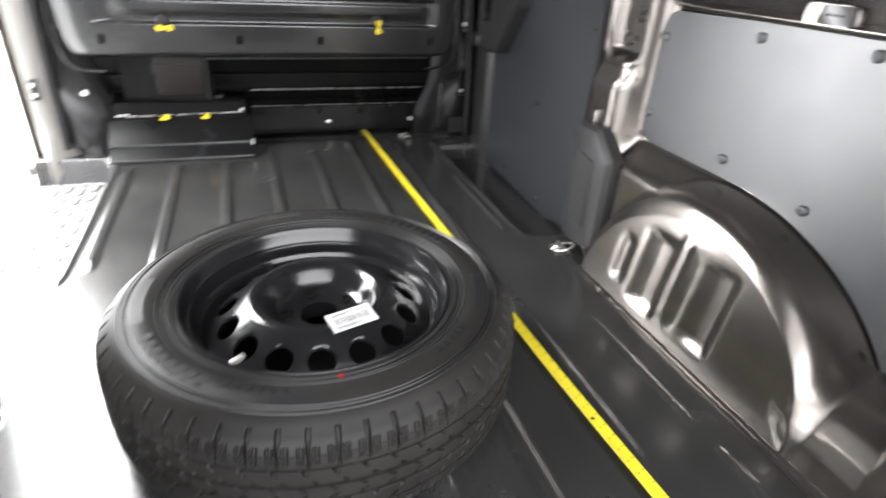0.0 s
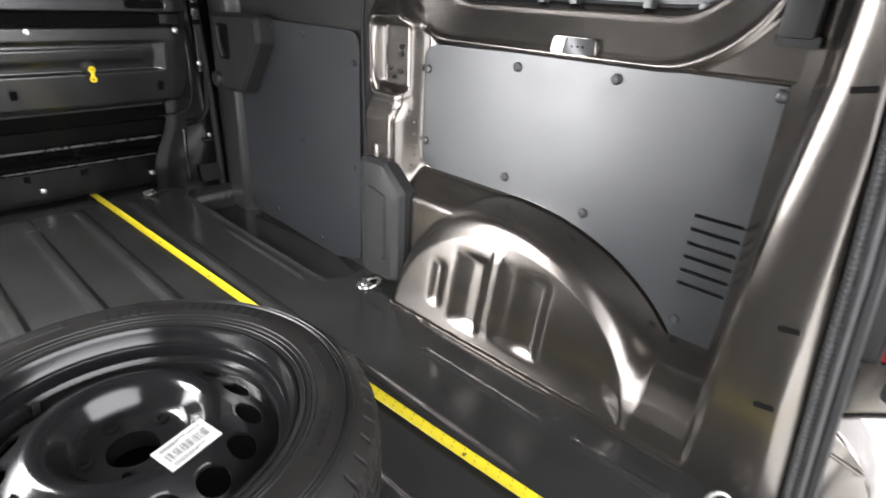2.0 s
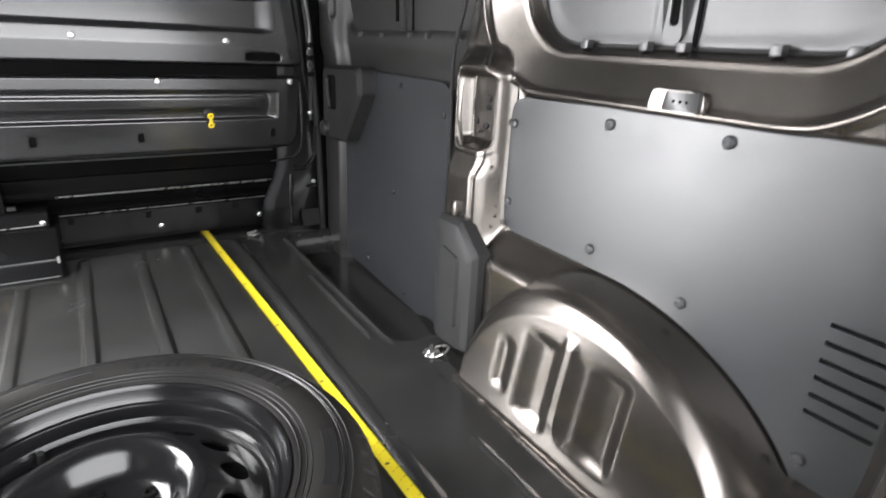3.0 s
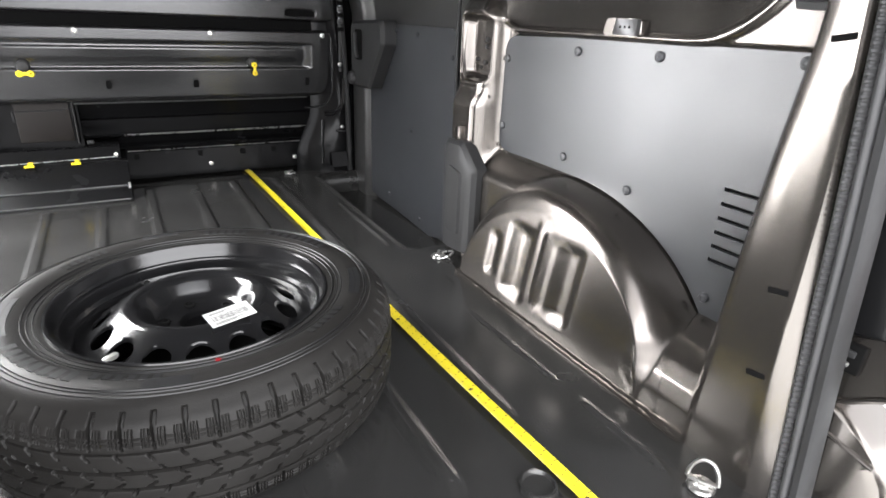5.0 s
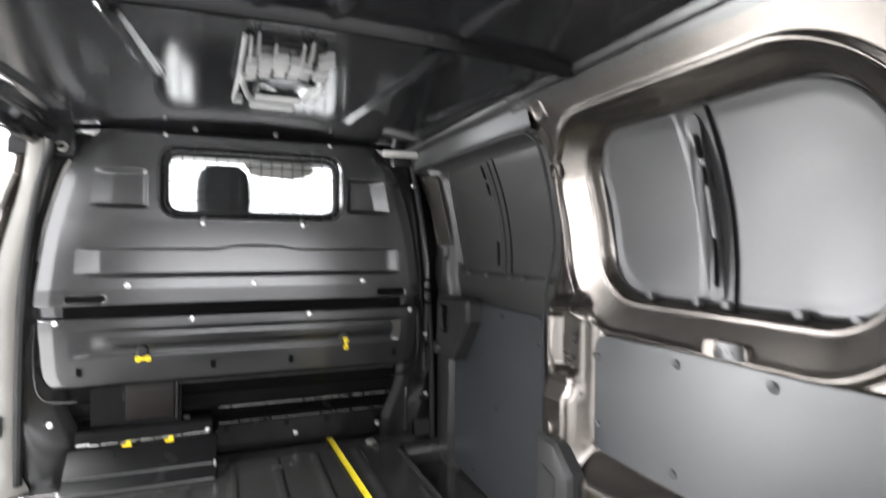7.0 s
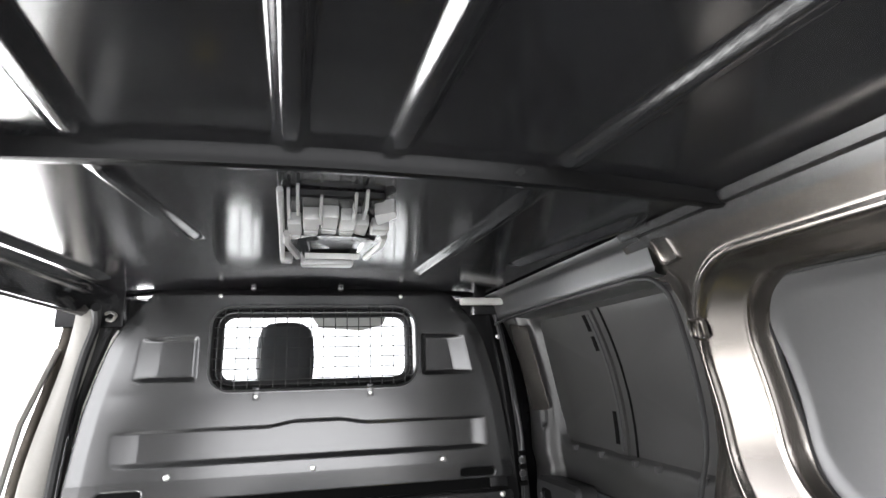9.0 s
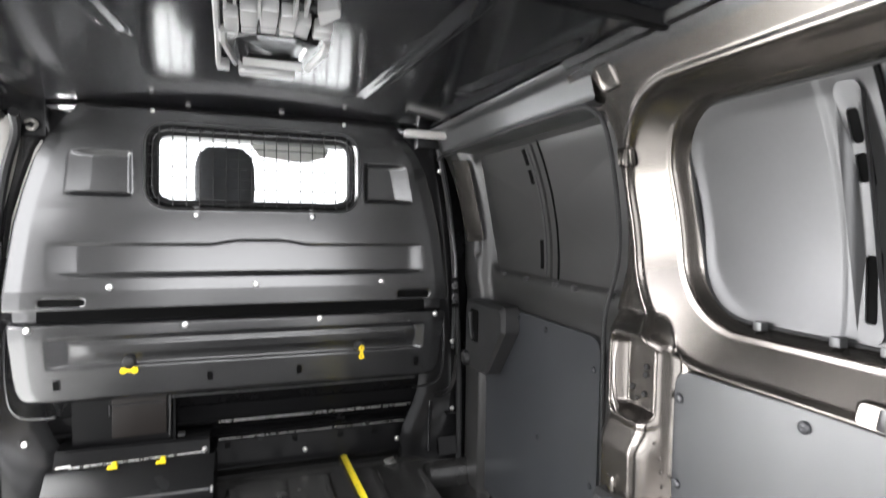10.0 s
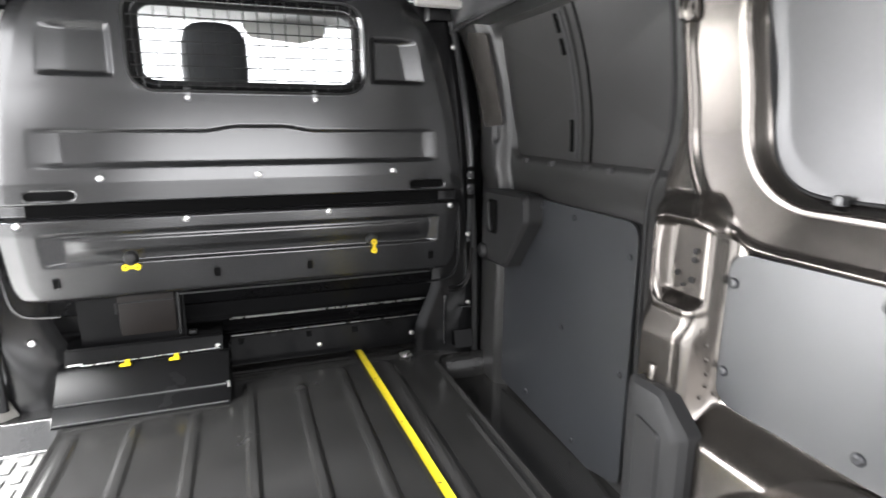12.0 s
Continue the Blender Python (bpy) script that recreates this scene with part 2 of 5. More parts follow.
# ---------------------------------------------------------------- floor of the van
RIBS = ((-0.575, 1.15, 1.88), (-0.42, 1.0, 1.90), (-0.257, 0.3, 1.90), (-0.10, 0.3, 2.07), (0.06, 0.3, 2.08), (0.212, 0.2, 2.08), (0.385, 0.30, 2.07))
BEADS = ((0.535, 0.35, 0.69, 0.006), (0.54, 0.08, 0.29, 0.006), (0.525, 1.15, 1.62, 0.006), (0.555, 1.68, 2.0, 0.006), (-0.615, 0.35, 0.69, 0.006), (-0.62, 0.08, 0.29, 0.006))


def floor_height(x, y):
    z = 0.0
    for rx, y0, y1 in RIBS:
        d = abs(x - rx)
        if d < 0.03:
            z += 0.008 * (1 - smooth(d, 0.007, 0.022)) * smooth(y, y0, y0 + 0.05) * (1 - smooth(y, y1 - 0.05, y1))
    for bx, y0, y1, w in BEADS:
        d = abs(x - bx)
        z += 0.006 * (1 - smooth(d, 0.002, w + 0.004)) * smooth(y, y0, y0 + 0.02) * (1 - smooth(y, y1 - 0.02, y1))
    sd = sd_rect(x, y, 0.565, 1.2, 1.09, 2.04, 0.05)
    z -= 0.085 * smooth(-sd, 0.0, 0.03) - 0.005 * (1 - smooth(abs(sd - 0.006), 0.002, 0.010))
    sd = sd_rect(2 * CX - x, y, 0.545, 1.2, 1.09, 2.0, 0.05)
    z -= 0.09 * smooth(-sd, 0.0, 0.02) - 0.004 * (1 - smooth(abs(sd - 0.006), 0.002, 0.010))
    z += 0.008 * (1 - smooth(abs(y - 2.105), 0.006, 0.02)) * (abs(x - 0.15) < 0.45)
    # pressed pan at the rear
    sd = sd_rect(x, y, -0.30, 0.215, -0.3, 0.20, 0.05)
    z -= 0.012 * smooth(-sd, 0.0, 0.03)
    return z


xs = steps(-0.90, 0.82, 430)
ys = steps(-0.07, 2.26, 160)
bm = sheet(lambda u, v: (u, v, floor_height(u, v)), xs, ys)
FLOOR = tagged(part("floor", bm, FLOORP, None, "", 0), "black painted ribbed steel load floor", "floor", kind="structure")
FLOOR.data.shade_smooth()
bm = block((-0.90, -0.068, -0.25), (0.82, 2.26, -0.14))
tagged(part("underbody", bm, BLACK), "black steel van underbody", "floor", kind="structure")

# ---------------------------------------------------------------- body side with window recess and pillar
def lean(z):
    """How far the upper side leans in."""
    return 0.74 * max(0.0, z - 0.80) ** 2


def arch_ring(p):
    """Middle, half length and height of the arch's contour, from its foot on the side (0) to its inner face (1)."""
    return 0.642 - 0.072 * p, 0.453 - 0.123 * p, 0.330 - 0.066 * p


ARCH_FRONT = 0.312  # half length of the arch ahead of its middle


def arch_depth(p, z):
    """How far the arch stands in: a round shoulder, then an inner face that leans outwards to its top."""
    f = max(0.0, 1 - (1 - p) ** 1.42) ** 0.72
    return 0.800 - 0.180 * f + 0.045 * f * smooth(p, 0.2, 1.0) * z / 0.26


def arch_foot(x, y, z):
    """The arch's foot runs back to the rear pillar as a hollow ramp; a fillet joins the two."""
    ramp = lerp_table(z, ((0.0, 0.623), (0.05, 0.630), (0.08, 0.644), (0.105, 0.667), (0.13, 0.706), (0.15, 0.752), (0.168, 0.805), (0.22, 0.98)))
    ramp += 0.10 * smooth(y, 0.23, 0.38)
    k = 0.010 + 0.055 * smooth(z, 0.010, 0.090)
    h = max(0.0, k - abs(x - ramp)) / k
    return min(x, ramp) - h * h * k / 4


# rear edge of the sliding doorway by height, and the window recess: its rim and its blank panel
DOOR_EDGE = ((0.66, 1.145), (0.73, 1.14), (0.83, 1.108), (0.92, 1.096), (1.045, 1.082), (1.12, 1.068), (1.165, 1.070), (1.185, 1.145))
RECESS = (0.175, 1.066, 0.648, 1.186, 0.215)
BLANK = (0.258, 0.945, 0.745, 1.148, 0.125)


def side_x(y, z):
    edge_y = lerp_table(z, DOOR_EDGE)
    upper = 0.765 + 0.06 * smooth(y, edge_y - 0.005, edge_y + 0.012)
    low = lerp_table(y, ((0.93, 0.785), (0.945, 0.783), (0.957, 0.772), (0.975, 0.722), (0.985, 0.707), (1.0, 0.70), (1.09, 0.70), (1.115, 0.715), (1.145, 0.79)))
    mid = lerp_table(y, ((0.93, 0.785), (0.945, 0.783), (0.955, 0.772), (0.965, 0.745), (0.98, 0.728), (1.0, 0.722), (1.09, 0.722), (1.12, 0.735), (1.145, 0.80)))
    x = low + (mid - low) * smooth(z, 0.44, 0.505)
    edge = smooth(y, 0.90, 1.0)
    x = x + (upper - x) * smooth(z, 0.630 + 0.05 * edge, 0.652 + 0.09 * edge)
    # shelf ahead of the arch
    x -= 0.085 * (1 - smooth(z, 0.262, 0.338)) * smooth(y, 0.46, 0.70) * (1 - smooth(y, 0.93, 0.985))
    # plate recess in the pillar
    sd = sd_rect(y, z, 0.968, 1.102, 0.508, 0.688, 0.03)
    x += 0.040 * smooth(-sd, 0.0, 0.020) - 0.003 * (1 - smooth(abs(sd - 0.004), 0.003, 0.012))
    # window recess
    so, si = sd_rect(y, z, *RECESS), sd_rect(y, z, *BLANK)
    k = 1.0 if si <= 0 else 0.0 if so >= 0 else -so / (si - so)
    x += 0.034 * min(1.0, k / 0.80) + 0.034 * smooth(k, 0.83, 0.97)
    x -= 0.007 * (1 - smooth(abs(so - 0.002), 0.002, 0.015))
    x -= 0.0015 * (1 - smooth(abs(k - 0.80), 0.02, 0.07)) - 0.012 * smooth(-si, -0.003, 0.004)
    if y < 0.30 and z < 0.22:
        inside = 1 - math.hypot((y - 0.642) / 0.453, z / 0.330)
        x = min(x, arch_foot(0.800, y, max(z, 0.0)) + 0.002 + 0.012 * smooth(inside, 0.01, 0.06))
    return x - lean(z)


for name, flip in (("wall_right", False), ("wall_left", True)):
    ys = steps(0.10, 1.145, 130 if flip else 330)
    zs = steps(-0.01, 1.28, 150 if flip else 400)
    bm = sheet(lambda u, v: (side_x(u, v), u, v), ys, zs)
    ob = part(name, mirrored(bm) if flip else bm, PAINT, None, "", 0)
    ob.data.shade_smooth()
    tagged(ob, "bronze grey painted van body side with a pressed window recess", "wall", kind="structure")


PRESSINGS = ((0.450, 0.566, 0.045, 0.222, 0.011), (0.612, 0.705, 0.035, 0.212, 0.013), (0.732, 0.772, 0.055, 0.165, 0.007))


def arch_point(th, p, r):
    yc, a, b = arch_ring(p)
    a = ARCH_FRONT if math.cos(th) > 0 else a
    y, z = yc + a * r * math.cos(th), b * r * math.sin(th)
    x = arch_depth(p, z)
    if p > 0.8:
        k = smooth(p, 0.85, 1.0)
        for y0, y1, z0, z1, d in PRESSINGS:
            sd = sd_rect(y, z, y0, y1, z0, z1, 0.014)
            fade = 0.35 + 0.65 * (1 - smooth(abs(y - y0 - 0.02), 0.02, 0.07)) if d > 0.01 else 1.0
            x += k * d * smooth(-sd, -0.012, 0.022) * fade
        x -= k * 0.004 * (1 - smooth(abs(y - 0.589), 0.008, 0.020)) * smooth(z, 0.03, 0.08) * (1 - smooth(z, 0.22, 0.25))
    return arch_foot(x, y, z) if y < 0.36 else x, y, z


def arch_mesh():
    loops = []
    ths = steps(0.0, math.pi, 170)
    for i in range(25):
        loops.append([arch_point(t, 1 - math.cos(i / 24 * math.pi / 2), 1.0) for t in ths])
    for i in range(1, 50):
        loops.append([arch_point(t, 1.0, 1 - i / 50) for t in ths])
    return loft(loops, closed=False)


for name, flip in (("wheel_arch_right", False), ("wheel_arch_left", True)):
    bm = arch_mesh()
    ob = part(name, mirrored(bm) if flip else bm, PAINT, None, "", 0)
    ob.data.shade_smooth()
    tagged(ob, "bronze grey painted domed steel wheel arch", "wheel arch", kind="structure")
    # welded foot flange with sealant
    rnd = random.Random(4)
    pts = [(0.622 + rnd.uniform(-0.0015, 0.0015), y, 0.006 + rnd.uniform(-0.0008, 0.0008)) for y in steps(0.12, 0.895, 70)]
    bm = tube(pts, 0.009, 7, flat=0.7)
    block((0.606, 0.12, 0.0), (0.63, 0.885, 0.005), 0.002, bm)
    tagged(part("trim", mirrored(bm) if flip else bm, PAINT), "painted sealed weld flange along the wheel arch", "trim", kind="structure")


# ---------------------------------------------------------------- rear pillar
CREASE = ((0.0, 0.125), (0.2, 0.113), (0.37, 0.104), (0.5, 0.096), (0.58, 0.088), (0.67, 0.080), (0.76, 0.079), (0.86, 0.091), (0.95, 0.103), (1.2, 0.13))
FACE_END = ((0.0, -0.004), (0.06, 0.0), (0.2, 0.010), (0.37, 0.013), (0.46, 0.015), (0.6, 0.021), (0.68, 0.028), (0.76, 0.036), (1.2, 0.050))
SEAL_AT = ((0.0, -0.036), (0.055, -0.031), (0.3, -0.010), (0.435, 0.0), (0.6, 0.015), (0.695, 0.024), (0.76, 0.030), (1.2, 0.046))


def pillar_loop(z):
    """Section of the rear pillar: channel by the board, rolled edge, face, pale return to the seal."""
    c, f, e = lerp_table(z, CREASE), lerp_table(z, FACE_END), lerp_table(z, SEAL_AT)
    k = lean(z) * 0.9
    pts = [(0.80, 0.168), (0.770, 0.160), (0.752, c + 0.045), (0.735, c + 0.030), (0.71, c + 0.020), (0.675, c + 0.017), (0.648, c + 0.013), (0.633, c + 0.008), (0.625, c)]
    pts += [(0.621, c - 0.010), (0.619, c * 0.6 + f * 0.4), (0.617, c * 0.2 + f * 0.8), (0.616, f + 0.004), (0.6168, f), (0.623, e * 0.5 + f * 0.5), (0.631, e), (0.64, e - 0.003), (0.84, e - 0.02)]
    return [(x - k, y, z) for x, y in pts]


def rear_pillar_mesh():
    return loft([pillar_loop(z) for z in steps(-0.02, 1.24, 60)], closed=False)


for name, flip in (("pillar_right", False), ("pillar_left", True)):
    bm = rear_pillar_mesh()
    ob = part(name, mirrored(bm) if flip else bm, PAINT, None, "", 18)
    tagged(ob, "bronze grey painted rear door pillar", "pillar", kind="structure")
    for y, z in ((0.033, 0.198), (0.036, 0.334), (0.049, 0.667), (0.074, 0.848)):
        x = 0.6185 - lean(z) * 0.9
        w = 0.014 if z < 0.8 else 0.006
        bm = block((x - 0.003, y - w, z - 0.004), (x + 0.02, y + w, z + 0.004))
        bm.transform(Matrix.Translation((x, y, z)) @ Matrix.Rotation(radians(-10), 4, "X") @ Matrix.Translation((-x, -y, -z)))
        part("slot", mirrored(bm) if flip else bm, VOID, ob)
    bm = sheet(lambda u, v: (0.620 - lean(v) * 0.9 - 0.009 * math.sin(math.pi * min(1, u * 2.2)) * (u < 0.46) - 0.010 * math.sin(math.pi * max(0, u - 0.46) / 0.54) + 0.0032 * (round(v / 0.0042) % 2) * (0.03 < u < 0.44), lerp_table(v, SEAL_AT) - 0.030 * u, v), steps(0, 1, 14), steps(-0.03, 1.24, 604))
    part("rubber_seal", mirrored(bm) if flip else bm, SEALRUB, ob, "ribbed black rubber door seal", 25)
    loops = []
    for z in steps(-0.10, 1.24, 30):
        e, k = lerp_table(z, SEAL_AT), lean(z) * 0.9
        loops.append([(0.620 - k, e - 0.029, z), (0.612 - k, e - 0.031, z), (0.612 - k, e - 0.040, z), (0.618 - k, e - 0.043, z), (0.66 - k, e - 0.040, z), (0.70 - k, e - 0.02, z), (0.70 - k, e - 0.012, z)])
    bm = loft(loops, cap=(True, True))
    part("flange", mirrored(bm) if flip else bm, RUBBER, ob, "dark door flange", 40)

# ---------------------------------------------------------------- outer skins that close the body
bm = block((0.90, -0.02, -0.30), (0.915, 3.3, 1.06))
block((0.84, -0.06, 1.02), (0.90, 2.25, 1.06), 0, bm)
tagged(part("outer_skin_right", bm, PAINT), "bronze grey painted outer van side", "wall", kind="structure")
bm = block((-0.99, -0.02, -0.30), (-0.975, 1.08, 1.10))
tagged(part("outer_skin_left", bm, PAINT), "bronze grey painted outer van side", "wall", kind="structure")


def outer_roof(x):
    return 1.37 - 0.10 * (abs(x) / 0.9) ** 3 - 0.28 * smooth(abs(x), 0.74, 0.92)


bm = sheet(lambda u, v: (CX + u, v, outer_roof(u)), steps(-0.92, 0.92, 60), [-0.08, 0.5, 1.08, 1.6, 2.02, 3.0], keep=lambda u, v: u > -0.76)
tagged(part("roof_skin", bm, PAINT, None, "", 0), "bronze grey painted van roof", "roof", kind="structure")

# ---------------------------------------------------------------- ceiling
# where each rib lies beside the bow, its ends, and how it slants
ROOF_RIBS = ((-0.332, -0.06, 0.81, -0.08), (-0.078, -0.06, 0.81, -0.03), (0.062, -0.06, 0.81, -0.05), (0.312, -0.06, 0.81, -0.085), (-0.342, 0.86, 1.36, 0.09),
             (0.326, 0.92, 1.74, -0.055), (0.588, 0.97, 1.5, -0.13), (-0.66, 0.9, 1.8, 0.055), (-0.60, -0.06, 0.80, 0.0))


def roof_z(x, y):
    z = 1.303 - 0.07 * (x - CX) ** 2
    for rx, y0, y1, slant in ROOF_RIBS:
        d = abs(x - rx - slant * (y - 0.83))
        z -= 0.014 * (1 - smooth(d, 0.006, 0.025)) * smooth(y, y0, y0 + 0.04) * (1 - smooth(y, y1 - 0.04, y1))
    z -= 0.07 * smooth(abs(x - CX), 0.655, 0.70)
    return z


bm = sheet(lambda u, v: (u, v, roof_z(u, v)), steps(-0.74, 0.66, 560), steps(-0.07, 2.14, 90))
ob = part("ceiling", bm, ROOFP, None, "", 0)
ob.data.shade_smooth()
tagged(ob, "black painted steel van ceiling with pressed ribs", "ceiling", kind="structure")


def bow_mesh(y, w, h, drop=0.0, flat=0.087):
    prof = [(-w, 0.022), (-w * 0.8, -0.002), (-w * 0.6, -h * 0.85), (-w * 0.4, -h), (w * 0.4, -h), (w * 0.6, -h * 0.85), (w * 0.8, -0.002), (w, 0.022)]
    return loft([[(x, y + a, 1.321 - flat * (x - CX) ** 2 - drop + b - 0.003) for a, b in prof] for x in steps(-0.70, 0.62, 40)], closed=False)


roof_bow = tagged(part("roof_bow", bow_mesh(0.825, 0.019, 0.013, 0.030, 0.058), HATCHP, None, "", 30), "black painted roof bow with small bolts", "roof bow")
for x in (-0.42, -0.22):
    part("bolt", dome((x, 0.850, 1.3025 - 0.07 * (x - CX) ** 2), (0, 0, -1), 0.007, 0.006), BOLT, roof_bow)
header = tagged(part("header_rail", bow_mesh(2.11, 0.06, 0.014, 0.008), HATCHP, None, "", 30), "black header rail over the bulkhead with pale bolts", "rail")
for x in (-0.49, -0.235, 0.06, 0.43):
    part("bolt", dome((x, 2.075, 1.300 - 0.087 * (x - CX) ** 2), (0, -0.4, -1), 0.009, 0.007), BOLT, header)
rear_header = tagged(part("rear_header", bow_mesh(-0.03, 0.045, 0.05, 0.0), PAINT, None, "", 30), "painted rear door header", "rail", kind="structure")


CANT_RIGHT = ((0.590, 1.270), (0.596, 1.258), (0.606, 1.252), (0.616, 1.250), (0.622, 1.243), (0.632, 1.205), (0.636, 1.196), (0.634, 1.188), (0.640, 1.182), (0.660, 1.178), (0.70, 1.170))
CANT_LEFT = ((0.575, 1.280), (0.590, 1.262), (0.604, 1.256), (0.616, 1.262), (0.626, 1.258), (0.634, 1.240), (0.642, 1.215), (0.648, 1.206), (0.662, 1.203), (0.70, 1.212), (0.78, 1.235))


def cantrail_mesh(prof, y0, y1):
    return loft([[(x, y, z) for x, z in prof] for y in steps(y0, y1, 20)], closed=False)


bm = cantrail_mesh(CANT_RIGHT, 1.06, 2.1)
tagged(part("cantrail_right", bm, PALE, None, "", 40), "painted roof side rail over the sliding door", "rail", kind="structure")
bm = mirrored(cantrail_mesh(CANT_LEFT, 1.06, 2.1))
tagged(part("cantrail_left", bm, ROOFP, None, "", 40), "black painted roof side rail over the open doorway", "rail", kind="structure")
for flip in (False, True):
    bm = loft([[(x, y, z) for x, z in ((0.585, 1.272), (0.594, 1.258), (0.606, 1.255), (0.618, 1.235))] for y in steps(-0.05, 1.11, 8)], closed=False)
    tagged(part("trim", mirrored(bm) if flip else bm, BLACK, None, "", 40), "black painted roof side rail", "trim", kind="structure")


# ---------------------------------------------------------------- right sliding door (closed)
def door_x(y, z):
    x = 0.800 - 0.012 * smooth(z, 0.66, 0.73)
    sd = sd_rect(y, z, 0.98, 1.895, 0.752, 1.172, 0.06)
    x += 0.018 * smooth(-sd, 0.0, 0.02)
    x -= 0.040 * smooth(y, 1.89, 1.94) * (1 - smooth(y, 2.06, 2.09))
    sd = sd_rect(y, z, 1.925, 1.965, 0.80, 1.12, 0.018)
    x += 0.014 * smooth(-sd, 0.0, 0.012)
    return x - lean(z) * 0.85


sliding = thing("sliding_door", (0.80, 1.6, -0.09), "closed sliding side door with grey board and blanked window", "door")
bm = sheet(lambda u, v: (door_x(u, v), u, v), steps(1.080, 2.14, 130), steps(-0.12, 1.24, 150))
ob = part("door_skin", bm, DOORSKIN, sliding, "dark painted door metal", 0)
ob.data.shade_smooth()


def on_side(x0):
    return lambda u, v, w: Vector((x0 - lean(v) * 0.85 + w, u, v))


bm = plate(rounded([(2.10, -0.055), (1.36, -0.085), (1.225, -0.05), (1.22, 0.640), (1.70, 0.640), (1.70, 0.55), (1.84, 0.40), (2.10, 0.38)], [0.06, 0.04, 0.04, 0.05, 0.01, 0.01, 0.01, 0.01]), on_side(0.783), 0.008)
part("board", bm, BOARD, sliding, "dark grey trim board", 30)
for y, z in ((1.489, 0.612), (1.245, 0.555), (1.525, 0.278), (1.25, 0.25), (1.78, 0.44), (1.72, -0.02), (1.44, -0.045), (1.66, 0.62)):
    part("screw", dome((0.782, y, z), (-1, 0, 0), 0.009, 0.005, 10), DARKBOLT, sliding)
bm = loft([[Vector((x, u, v)) for u, v in rounded([(1.985 - g, 0.645 - g), (1.665 + g, 0.655 - g), (1.660 + g, 0.57), (1.80, 0.395 + g), (1.985 - g, 0.385 + g)], 0.03)] for x, g in ((0.785, 0.0), (0.735, 0.0), (0.722, 0.012))], cap=(False, True))
handle_cover = part("handle_cover", bm, PLASTIC, sliding, "dark grey plastic handle cover", 30)
bm = plate(rounded([(1.925, 0.615), (1.855, 0.615), (1.855, 0.50), (1.925, 0.50)], 0.015), lambda u, v, w: Vector((0.7185 + w, u, v)), 0.003)
part("handle_recess", bm, VOID, handle_cover)
part("handle_lever", tube([(0.712, 1.905, 0.605), (0.708, 1.895, 0.56), (0.712, 1.885, 0.51)], 0.007, 8), PLASTIC, handle_cover)
part("knob", dome((0.722, 1.955, 0.425), (-1, 0, 0), 0.028, 0.02), PLASTIC, handle_cover)


def pane(y0, y1, z0, z1, r, x0, lean_k=0.85):
    out = rounded([(y0, z0), (y1, z0), (y1, z1), (y0, z1)], r, 10)
    cy, cz = (y0 + y1) / 2, (z0 + z1) / 2
    loops = []
    for k, d in ((1.0, 0.006), (0.985, 0.001), (0.97, 0.0), (0.8, 0.0), (0.6, 0.0), (0.4, 0.0), (0.2, 0.0)):
        loops.append([(x0 - lean(cz + (v - cz) * k) * lean_k + d, cy + (u - cy) * k, cz + (v - cz) * k) for u, v in out])
    return loft(loops, cap=(False, True))


bm = pane(1.080, 1.89, 0.758, 1.166, 0.05, 0.802)
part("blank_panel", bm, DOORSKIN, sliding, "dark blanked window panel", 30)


def upright(y0, y1, z0, z1, x0, depth, lean_k=0.85, n=8):
    """A strip that follows the lean of the side."""
    return loft([[(x0 - lean(z) * lean_k + a, y, z) for a, y in ((0, y0), (0, y1), (depth, y1), (depth, y0))] for z in steps(z0, z1, n)], cap=(True, True))


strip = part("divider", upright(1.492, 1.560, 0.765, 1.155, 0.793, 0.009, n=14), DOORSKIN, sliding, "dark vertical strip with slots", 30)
part("bright_edge", upright(1.507, 1.517, 0.775, 1.145, 0.789, 0.006, n=14), PALE, strip, "bright folded edge")
for z0, z1 in ((0.79, 0.877), (1.044, 1.085), (1.099, 1.145)):
    part("slot", upright(1.528, 1.545, z0, z1, 0.7905, 0.004, n=4), VOID, strip)
part("gap", upright(1.454, 1.460, 0.765, 1.160, 0.7985, 0.004, n=14), VOID, sliding)
for y in (1.185, 1.345, 1.444, 1.623, 1.782):
    part("clip", block((0.775, y - 0.006, 0.745), (0.80, y + 0.006, 0.760), 0.002), PALE, sliding)

bm = plate(rounded([(1.985, 1.160), (1.900, 1.145), (1.905, 0.862), (1.995, 0.855)], 0.012), lambda u, v, w: Vector((0.742 - lean(v) * 0.85 - 0.30 * (u - 1.96) + w, u, v)), 0.004)
front_plate = part("front_plate", bm, PAINT, sliding, "bronze grey painted plate with holes")
for y, z in ((1.955, 1.05), (1.945, 0.895)):
    part("hole", dome((0.7415 - lean(z) * 0.85 - 0.30 * (y - 1.96), y, z), (-0.8, -0.6, 0), 0.004, 0.001, 10), VOID, front_plate)

# added black blocks that shut out light at the front corners under the roof
for flip in (False, True):
    bm = block((0.545, 2.048, 1.165 if flip else 1.20), (0.74, 2.19, 1.32), 0.006)
    tagged(part("trim", mirrored(bm) if flip else bm, HATCHP), "black block added to close the roof corner beside the bulkhead", "trim", kind="structure")
